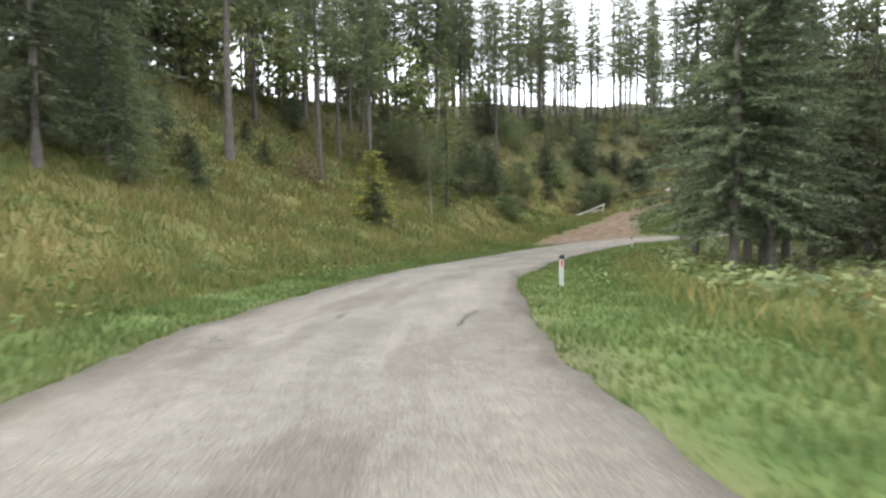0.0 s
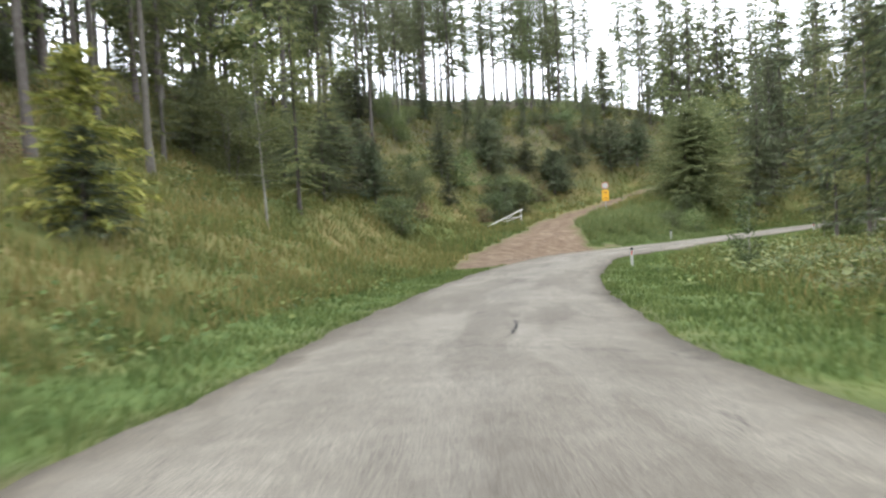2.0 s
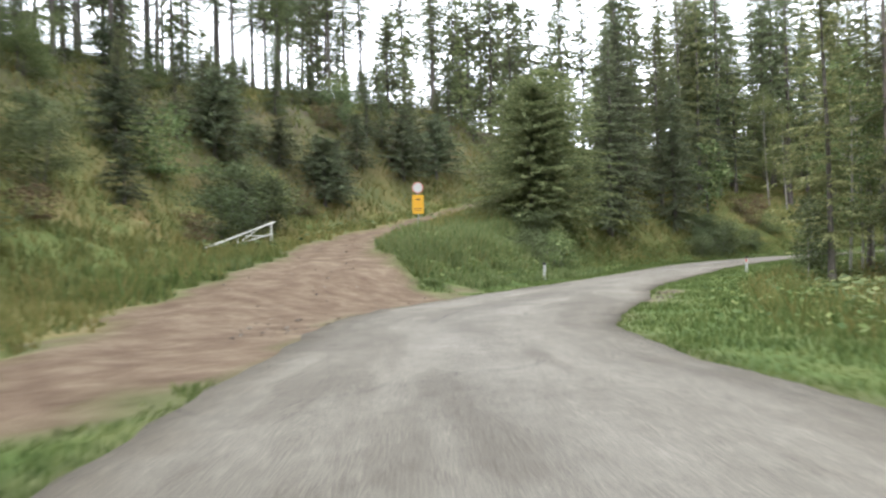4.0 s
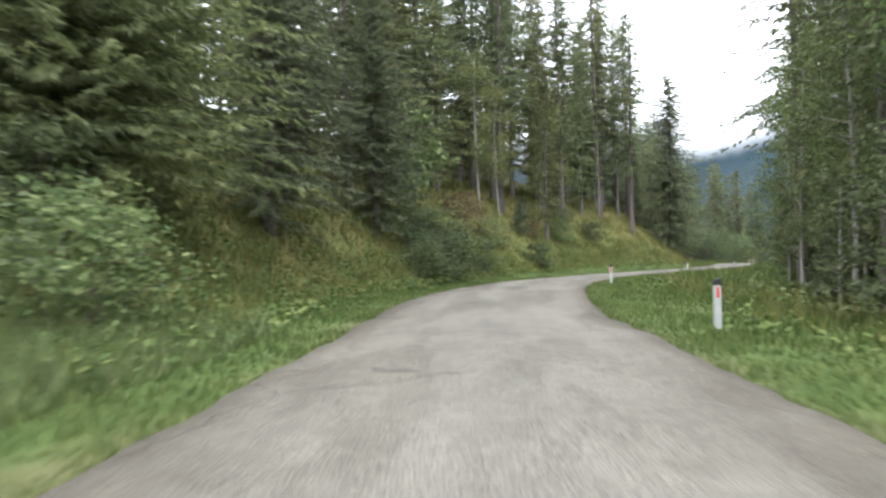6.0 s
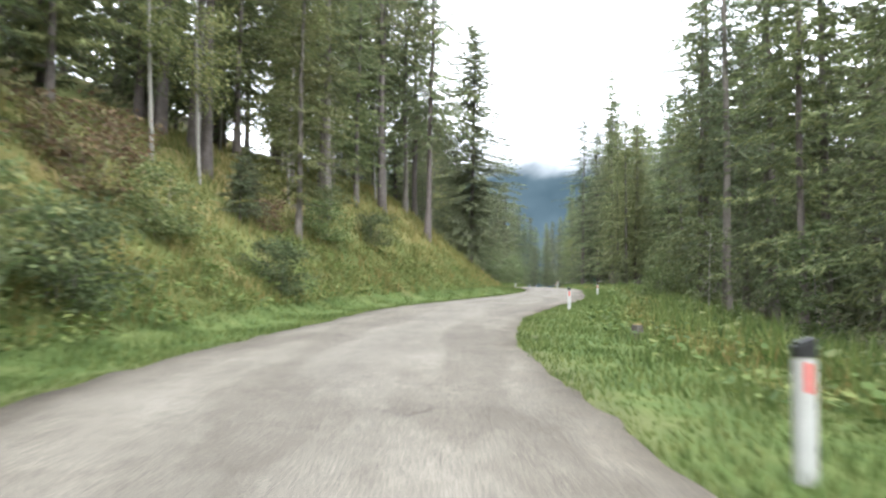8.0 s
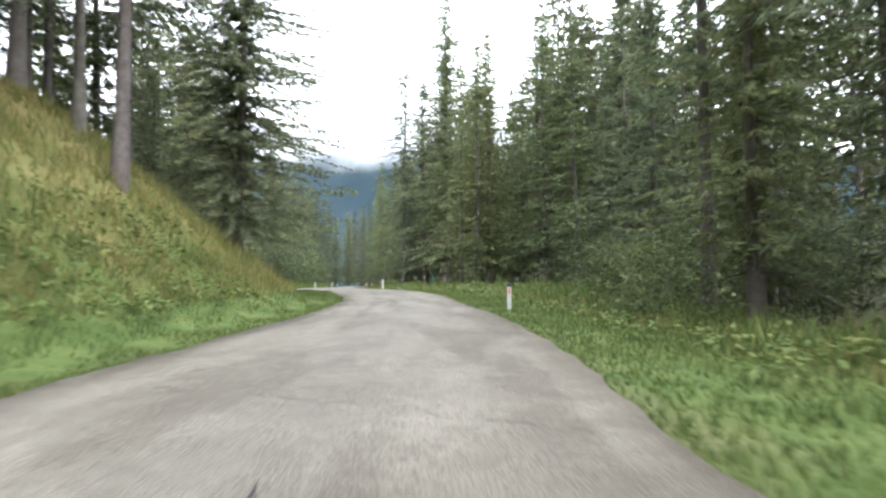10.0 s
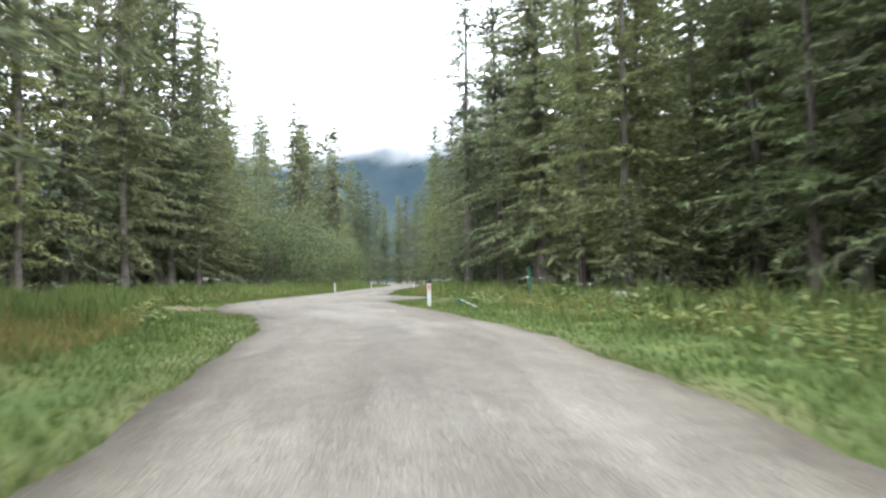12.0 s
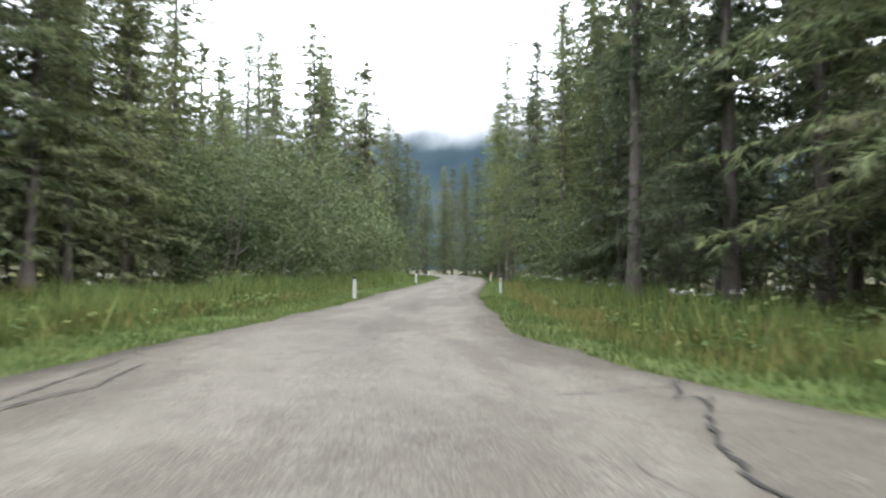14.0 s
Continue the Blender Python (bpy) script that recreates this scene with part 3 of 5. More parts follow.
def build_ground():
    xs, ys = spread(-36.0, 250.0, 0.85, 2600.0), spread(-10.0, 136.0, 0.85, 2600.0)
    gx, gy = np.meshgrid(xs, ys)
    z, out, dirt = terrain(gx, gy)
    x, y = gx.ravel(), gy.ravel()
    n, m = len(xs), len(ys)
    i, j = np.meshgrid(np.arange(m - 1), np.arange(n - 1), indexing="ij")
    k = i * n + j
    f = np.stack([k, k + 1, k + n + 1, k + n], -1).reshape(-1, 4)
    me = sheet("ground", np.stack([x, y, z], 1), f, MEADOW, True)
    s, d = place(x, y)[:2]
    dry = smooth(2.0, 5.5, out + 1.5 * wave(x, y, 5.0, 1)) * np.where(d > 0, 0.9, 0.45) * (1 - 0.75 * smooth(74, 81, s) * (1 - smooth(102, 119, s)) * (d > 0) * (1 - smooth(11, 18, out)))
    litter = np.clip(smooth(18, 30, out + 3 * wave(x, y, 8.0, 6)) * (d > 0) + np.where(d < 0, smooth(5.5, 9, out + wave(x, y, 6.0, 6)), 0), 0, 1) * 0.95
    edge = (1 - smooth(0.05, 0.45, out + 0.25 * wave(x, y, 2.3, 9))) * 0.5
    for key, val in (("dry", dry), ("litter", litter), ("earth", np.clip(np.maximum(dirt, edge), 0, 1))):
        me.attributes.new(key, "FLOAT", "POINT").data.foreach_set("value", val.astype(np.float32))
    return tagged(new("ground", me), "grassy roadside meadow with a steep dry bank and bare earth", "ground", kind="structure")


def road_edge(s):
    left, right = np.interp(s, EDGES[:, 0], EDGES[:, 1]), np.interp(s, EDGES[:, 0], EDGES[:, 2])
    left = left + 0.07 * wave(s, s * 0.3, 2.7, 1) + 0.05 * wave(s, s, 0.9, 2)
    return left, right + 0.07 * wave(s, s * 0.2, 3.1, 5) + 0.05 * wave(s, s, 1.1, 6)


def strip(name, s, line, along, left, right, mat, label):
    cols = np.linspace(0, 1, 11)
    nrm = np.stack([-along[:, 1], along[:, 0]], 1)
    d = right[:, None] + (left - right)[:, None] * cols
    p = np.zeros((len(s), 13, 3))
    p[:, 1:12, :2] = line[:, None, :2] + nrm[:, None] * d[..., None]
    crown = 0.05 * (1 - (2 * cols - 1) ** 2)
    p[:, 1:12, 2] = line[:, None, 2] + crown + 0.012 * wave(p[:, 1:12, 0], p[:, 1:12, 1], 2.4, 3)
    p[:, 0], p[:, 12] = p[:, 1], p[:, 11]
    p[:, (0, 12), 2] -= 0.14
    n, m = p.shape[:2]
    i, j = np.meshgrid(np.arange(n - 1), np.arange(m - 1), indexing="ij")
    k = i * m + j
    f = np.stack([k, k + m, k + m + 1, k + 1], -1).reshape(-1, 4)
    me = sheet(name, p.reshape(-1, 3), f[:, ::-1], mat, True)
    across = np.tile(np.concatenate([[0], cols, [1]]), n)
    for key, val in (("across", across), ("run", np.repeat(s, m))):
        me.attributes.new(key, "FLOAT", "POINT").data.foreach_set("value", val.astype(np.float32))
    return tagged(new(name, me), label, "road", kind="structure")


def build_road():
    s = np.arange(-60.0, 330.0, 0.5)
    line = np.stack([np.interp(s, ARC, LINE[:, k]) for k in range(3)], 1)
    along = np.stack([np.interp(s, ARC, ALONG[:, k]) for k in range(2)], 1)
    left, right = road_edge(s)
    strip("road", s, line, along, left, right, ASPHALT, "narrow pale grey worn asphalt road with patches and cracks")


build_ground()
build_road()

# ---------------------------------------------------------------- trees
def trunk_mesh(rng, height, radius, mat, stubs=0, stub_top=0.5, lean=0.02, sides=8):
    n = 10
    z = np.linspace(-0.4, height, n)
    q = np.clip(z / height, 0, 1)
    x = lean * z * rng.uniform(-1, 1) + 0.04 * np.sin(z * 0.5 + rng.uniform(0, 6))
    y = lean * z * rng.uniform(-1, 1) + 0.04 * np.sin(z * 0.4 + rng.uniform(0, 6))
    r = radius * ((1 - q) ** 0.8 * 0.88 + 0.12) * (1 + 0.5 * np.exp(-np.maximum(z, 0) / 0.35))
    paths = [(np.stack([x, y, z], 1), r)]
    for _ in range(stubs):
        h = rng.uniform(0.08, stub_top) * height
        a, l = rng.uniform(0, 6.283), rng.uniform(0.4, 1.5)
        b = np.array([np.interp(h, z, x), np.interp(h, z, y), h])
        e = b + l * np.array([np.cos(a), np.sin(a), rng.uniform(-0.35, 0.05)])
        paths.append((np.stack([b, (b + e) / 2 + (0, 0, 0.05), e]), np.array([0.03, 0.018, 0.006])))
    big, small = tubes(paths[:1], sides), (tubes(paths[1:], 3) if stubs else None)
    v, f = big
    if small:
        v, f = np.concatenate([v, small[0]]), np.concatenate([f, small[1] + len(v)])
    return sheet("trunk", v, f, mat, True)


def spruce_crown(rng, H, R, low, count, step, mat, droop=0.35, spray=0.5, width=0.075, power=0.8, ragged=0.5, fingers=3):
    """A conifer crown: boughs round the trunk, each with side sprays of narrow needle fingers that hang from it."""
    q = rng.uniform(0, 1, count) ** 0.8
    q = np.sort(q)
    z0 = low + (H - low) * q
    az = rng.uniform(0, 6.283, count)
    L = (R * (1 - q) ** power * (0.55 + 0.45 * smooth(0, 0.10, q))) * rng.uniform(1 - ragged, 1 + 0.35 * ragged, count) + 0.3
    dr = droop * rng.uniform(0.5, 1.4, count) * (1.15 - 0.9 * q)
    per = np.maximum(3, np.ceil(L / step)).astype(int)
    i = np.repeat(np.arange(count), per)
    k = np.concatenate([np.arange(p) for p in per])
    u = np.clip((k + rng.uniform(0, 1, len(i))) / per[i], 0.1, 1.0)
    r = L[i] * u
    zz = z0[i] + L[i] * (0.10 * u - dr[i] * u ** 1.4 + 0.16 * dr[i] * u ** 4)
    base = np.stack([np.cos(az[i]) * r, np.sin(az[i]) * r, zz], 1)
    side = rng.choice([-1.0, 1.0], len(i))
    a = az[i] + side * np.radians(rng.uniform(15, 75, len(i))) * (1.05 - 0.7 * u)
    el = -np.radians(rng.uniform(0, 55, len(i))) + 0.5 * q[i]
    ln = spray * rng.uniform(0.55, 1.25, len(i)) * (1 - 0.35 * u) * (0.6 + 0.4 * (1 - q[i]))
    vs, o = [], 0
    for g in range(fingers):
        aa = a + (g - (fingers - 1) / 2) * 0.42 + rng.normal(0, 0.12, len(i))
        ee = el + rng.normal(0, 0.22, len(i))
        d = np.stack([np.cos(aa) * np.cos(ee), np.sin(aa) * np.cos(ee), np.sin(ee)], 1)
        sd = unit(np.cross(d, np.array([0, 0, 1.0])) + 0.8 * rng.normal(0, 1, (len(i), 3)))
        l2 = ln * rng.uniform(0.7, 1.15, len(i))
        vs.append(blades(base, base + d * l2[:, None], width * rng.uniform(0.7, 1.3, len(i)), sd)[0])
    # the boughs themselves and the leader
    tipz = z0 + L * (0.10 - dr + 0.16 * dr)
    tip = np.stack([np.cos(az) * L, np.sin(az) * L, tipz], 1)
    root = np.stack([0 * az, 0 * az, z0], 1)
    vs.append(blades(root, tip, np.full(count, 0.05), unit(np.cross(tip - root, np.array([0, 0, 1.0]))))[0])
    m = 14
    lead = np.stack([np.zeros(m), np.zeros(m), np.linspace(H - 1.5, H - 0.15, m)], 1)
    ga = rng.uniform(0, 6.283, m)
    vs.append(blades(lead, lead + np.stack([0.22 * np.cos(ga), 0.22 * np.sin(ga), np.full(m, 0.22)], 1), np.full(m, 0.10), np.stack([-np.sin(ga), np.cos(ga), 0 * ga], 1))[0])
    v = np.concatenate(vs)
    return sheet("crown", v, np.arange(len(v)).reshape(-1, 3), mat)


def conifer(name, label, seed, H, R, low, count, step, mat, radius, stubs=0, bark=None, **kw):
    rng = np.random.default_rng(seed)
    ob = tagged(new(name), label, "tree", "roadside trees")
    part("trunk", trunk_mesh(rng, H, radius, bark or BARK, stubs, max(low / H, 0.1)), None, ob)
    part("crown", spruce_crown(rng, H, R, low, count, step, mat, **kw), None, ob)
    return ob


def leafy(name, label, category, seed, H, R, stems, leaves, size, mat, bark, low=0.15, radius=0.09, group="roadside trees", clump=0.75):
    """A broad-leaved tree or shrub: stems with forked limbs, and leaves in clumps round the limbs' ends."""
    rng = np.random.default_rng(seed)
    ob = tagged(new(name), label, category, group)
    ends = []
    for k in range(stems):
        paths = []
        a = 6.283 * k / stems + rng.uniform(-0.5, 0.5)
        out = (0.0 if stems == 1 else R * rng.uniform(0.15, 0.5))
        b = np.array([0.12 * np.cos(a), 0.12 * np.sin(a), -0.3]) * (0 if stems == 1 else 1) + (0, 0, -0.3)
        top = np.array([out * np.cos(a), out * np.sin(a), H * rng.uniform(0.75, 0.95)])
        t = np.linspace(0, 1, 7)[:, None]
        p = b + (top - b) * t + np.concatenate([0.06 * H * 0.3 * np.sin(3 * t + a), 0.05 * H * 0.3 * np.cos(2.3 * t + a), 0 * t], 1)
        rr = radius * (1 - 0.85 * t[:, 0]) * (1 if stems == 1 else 0.6)
        paths.append((p, rr))
        for _ in range(max(5, int(26 / stems))):
            u = rng.uniform(low, 1.0)
            c = np.array([np.interp(u, t[:, 0], p[:, j]) for j in range(3)])
            aa = rng.uniform(0, 6.283)
            l = R * rng.uniform(0.35, 1.0) * (0.45 + 0.75 * np.sin(np.pi * min(1, (u - low) / (1 - low) * 0.8 + 0.15)))
            e = c + l * np.array([np.cos(aa), np.sin(aa), rng.uniform(-0.05, 0.6)])
            paths.append((np.stack([c, (c + e) / 2 + (0, 0, 0.06 * l), e]), np.array([radius * 0.28, radius * 0.16, 0.006])))
            ends += [(c + e) / 2, e, e * 0.75 + c * 0.25]
        ends.append(top)
        part("trunk" if stems == 1 else "stem", sheet("stem", *tubes(paths, 5), bark, True), None, ob)
    ends = np.array(ends)
    c = ends[rng.integers(0, len(ends), leaves)]
    off = rng.normal(0, 1, (leaves, 3)) * np.array([0.24, 0.24, 0.19]) * R * clump
    p = c + off
    p[:, 2] = np.maximum(p[:, 2], 0.05 + 0.1 * rng.random(leaves))
    a, e = rng.uniform(0, 6.283, leaves), rng.uniform(-1.0, 0.6, leaves)
    d = np.stack([np.cos(a) * np.cos(e), np.sin(a) * np.cos(e), np.sin(e)], 1)
    sd = unit(np.cross(d, rng.normal(0, 1, (leaves, 3))))
    ln = size * rng.uniform(0.6, 1.3, leaves)
    v, f = kites(p, p + d * ln[:, None], ln * 0.5, sd)
    part("crown", sheet("crown", v, f, mat), None, ob)
    return ob

SPRUCE_A = "tall dark green spruce with long bare grey trunk and high crown"
SPRUCE_B = "dark green spruce with drooping boughs down to the ground"
SMALL = "small bushy dark green young spruce on the grassy bank"
LIGHT = "yellow-green larch with a loose feathery crown"
KINDS = {
    "tall": [conifer("spruce_tree", SPRUCE_A, 11 + k, 27 + 2 * k, 4.5, 7.0 + 1.5 * k, 270, 0.27, NEEDLE, 0.25, stubs=26, droop=0.45, spray=0.68, width=0.10, power=0.55, fingers=5) for k in range(3)],
    "thin": [conifer("spruce_tree", SPRUCE_A, 31 + k, 25 + 2 * k, 3.3, 9.0 + k, 200, 0.27, NEEDLE, 0.20, stubs=22, droop=0.4, spray=0.66, width=0.10, power=0.55, fingers=5) for k in range(3)],
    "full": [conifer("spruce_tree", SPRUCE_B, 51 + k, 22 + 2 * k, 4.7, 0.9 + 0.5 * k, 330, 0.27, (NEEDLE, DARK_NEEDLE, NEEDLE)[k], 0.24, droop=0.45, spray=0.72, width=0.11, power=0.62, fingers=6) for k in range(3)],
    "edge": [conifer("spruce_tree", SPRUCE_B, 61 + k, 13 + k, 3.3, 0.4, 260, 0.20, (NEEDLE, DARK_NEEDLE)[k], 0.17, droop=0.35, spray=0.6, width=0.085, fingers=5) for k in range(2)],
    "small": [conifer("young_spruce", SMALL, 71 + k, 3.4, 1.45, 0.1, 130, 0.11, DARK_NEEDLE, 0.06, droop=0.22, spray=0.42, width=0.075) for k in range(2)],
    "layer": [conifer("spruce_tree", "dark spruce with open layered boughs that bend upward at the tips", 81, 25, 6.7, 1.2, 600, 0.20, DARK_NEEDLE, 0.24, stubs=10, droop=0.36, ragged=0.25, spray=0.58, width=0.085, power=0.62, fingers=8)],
    "larch": [conifer("larch_tree", LIGHT, 91 + k, 22 + 2 * k, 3.9, 2.0, 290, 0.26, LIGHT_NEEDLE, 0.19, stubs=12, droop=0.3, ragged=0.65, spray=0.62, width=0.085, fingers=6, power=0.62) for k in range(2)],
    "pine": [conifer("pine_tree", "slim tall pine with reddish bare trunk and ragged top", 95, 22, 3.1, 7.0, 200, 0.22, NEEDLE, 0.2, stubs=20, droop=0.2, ragged=0.7, spray=0.55, width=0.09, power=0.5, fingers=5)],
    "back": [conifer("spruce_tree", SPRUCE_A, 101 + k, 25 + 2 * k, 3.8, 4.0 + 3 * k, 135, 0.50, NEEDLE, 0.24, stubs=3, droop=0.45, spray=1.15, width=0.36, fingers=3, power=0.5) for k in range(3)],
    "mid": [conifer("spruce_tree", SPRUCE_B, 107 + k, 21 + 3 * k, 4.3, 1.0, 165, 0.54, NEEDLE, 0.24, droop=0.45, spray=1.2, width=0.38, fingers=3, power=0.55) for k in range(2)],
    "bushy": [conifer("spruce_tree", SPRUCE_B, 105 + k, 10 + 2 * k, 3.4, 0.3, 120, 0.42, (NEEDLE, LIGHT_NEEDLE)[k], 0.14, droop=0.35, spray=0.95, width=0.24, fingers=3) for k in range(2)],
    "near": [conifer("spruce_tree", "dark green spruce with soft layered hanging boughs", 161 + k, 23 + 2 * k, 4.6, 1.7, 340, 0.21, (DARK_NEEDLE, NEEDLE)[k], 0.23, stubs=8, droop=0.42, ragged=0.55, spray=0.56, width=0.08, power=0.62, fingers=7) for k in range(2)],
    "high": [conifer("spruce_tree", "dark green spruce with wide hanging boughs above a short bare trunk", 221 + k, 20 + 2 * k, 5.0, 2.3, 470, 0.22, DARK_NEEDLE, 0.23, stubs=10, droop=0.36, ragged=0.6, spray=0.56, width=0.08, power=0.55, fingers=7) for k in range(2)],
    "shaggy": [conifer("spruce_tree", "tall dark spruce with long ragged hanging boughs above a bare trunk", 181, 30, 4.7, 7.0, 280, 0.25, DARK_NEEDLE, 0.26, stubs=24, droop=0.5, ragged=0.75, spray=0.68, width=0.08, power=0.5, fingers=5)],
    "fir": [conifer("young_larch", "bushy yellow-green young larch with dense low boughs", 191 + k, 11.3 + k, 6.2, 0.4, 430, 0.22, LIGHT_NEEDLE, 0.18, droop=0.25, ragged=0.4, spray=0.6, width=0.085, power=0.38, fingers=6) for k in range(2)],
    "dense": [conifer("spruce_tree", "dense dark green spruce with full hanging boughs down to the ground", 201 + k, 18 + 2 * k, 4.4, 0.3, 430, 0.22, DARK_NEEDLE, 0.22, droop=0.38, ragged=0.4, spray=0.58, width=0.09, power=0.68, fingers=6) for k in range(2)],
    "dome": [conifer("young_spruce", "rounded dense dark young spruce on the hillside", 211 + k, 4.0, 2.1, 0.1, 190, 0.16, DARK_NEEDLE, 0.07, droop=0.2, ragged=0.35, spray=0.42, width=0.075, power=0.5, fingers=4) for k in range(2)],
    "bracken": [leafy("withered_shrub", "rust-brown withering shrub on the grassy bank", "shrub", 171, 1.7, 1.3, 5, 1500, 0.17, RUST_LEAF, BARK, 0.02, 0.03, "bank shrubs")],
    "beech": [leafy("beech_tree", "light green young broad-leaved tree among the spruces", "tree", 113, 13.0, 3.6, 1, 1150, 0.72, LEAF, BARK, 0.12, 0.16)],
    "young": [conifer("young_spruce", "young spruce with bright yellow-green fresh tips on the bank", 75, 3.4, 1.25, 0.1, 150, 0.11, YELLOW_NEEDLE, 0.06, droop=0.22, spray=0.42, width=0.075)],
    "broad": [leafy("broadleaf_tree", "bushy light green broad-leaved tree beside the road", "tree", 111, 11.5, 4.6, 3, 26000, 0.17, LEAF, BARK, 0.03, 0.16)],
    "birch": [leafy("birch_tree", "slender pale-stemmed birch with thin yellow-green leaves", "tree", 121 + k, 15.0, 2.2, 1, 7500, 0.15, LEAF, PALE_BARK, 0.25, 0.09) for k in range(2)],
    "willow": [leafy("willow_bush", "rounded olive-green willow thicket at the roadside", "shrub", 131 + k, 6.4, 3.4, 6, 9500, 0.20, GREY_LEAF, BARK, 0.05, 0.09) for k in range(2)],
    "shrub": [leafy("shrub", "low leafy green shrub on the bank", "shrub", 141 + k, 2.4, 1.5, 5, 3200, 0.15, (LEAF, GREY_LEAF)[k], BARK, 0.02, 0.04, "bank shrubs") for k in range(2)],
    "sapling": [leafy("sapling", "slim young willow sapling with pale grey-green leaves", "tree", 151, 5.2, 1.2, 1, 1300, 0.2, GREY_LEAF, PALE_BARK, 0.25, 0.045)],
}
_used, _spots = set(), []
_rng = np.random.default_rng(5)


def plant(kind, x, y, scale=1.0, variant=None, turn=None, sink=0.0):
    protos = KINDS[kind]
    ob = protos[_rng.integers(len(protos)) if variant is None else variant % len(protos)]
    turn = _rng.uniform(0, 360) if turn is None else turn
    m = pose(x, y, ground(x, y) - sink, 0, 0, turn)
    _spots.append((x, y))
    if ob not in _used:
        _used.add(ob)
        ob.matrix_basis = m @ Matrix.Scale(scale, 4)
        return ob
    ob = copy_thing(ob, m)
    ob.scale = (scale, scale, scale)
    return ob


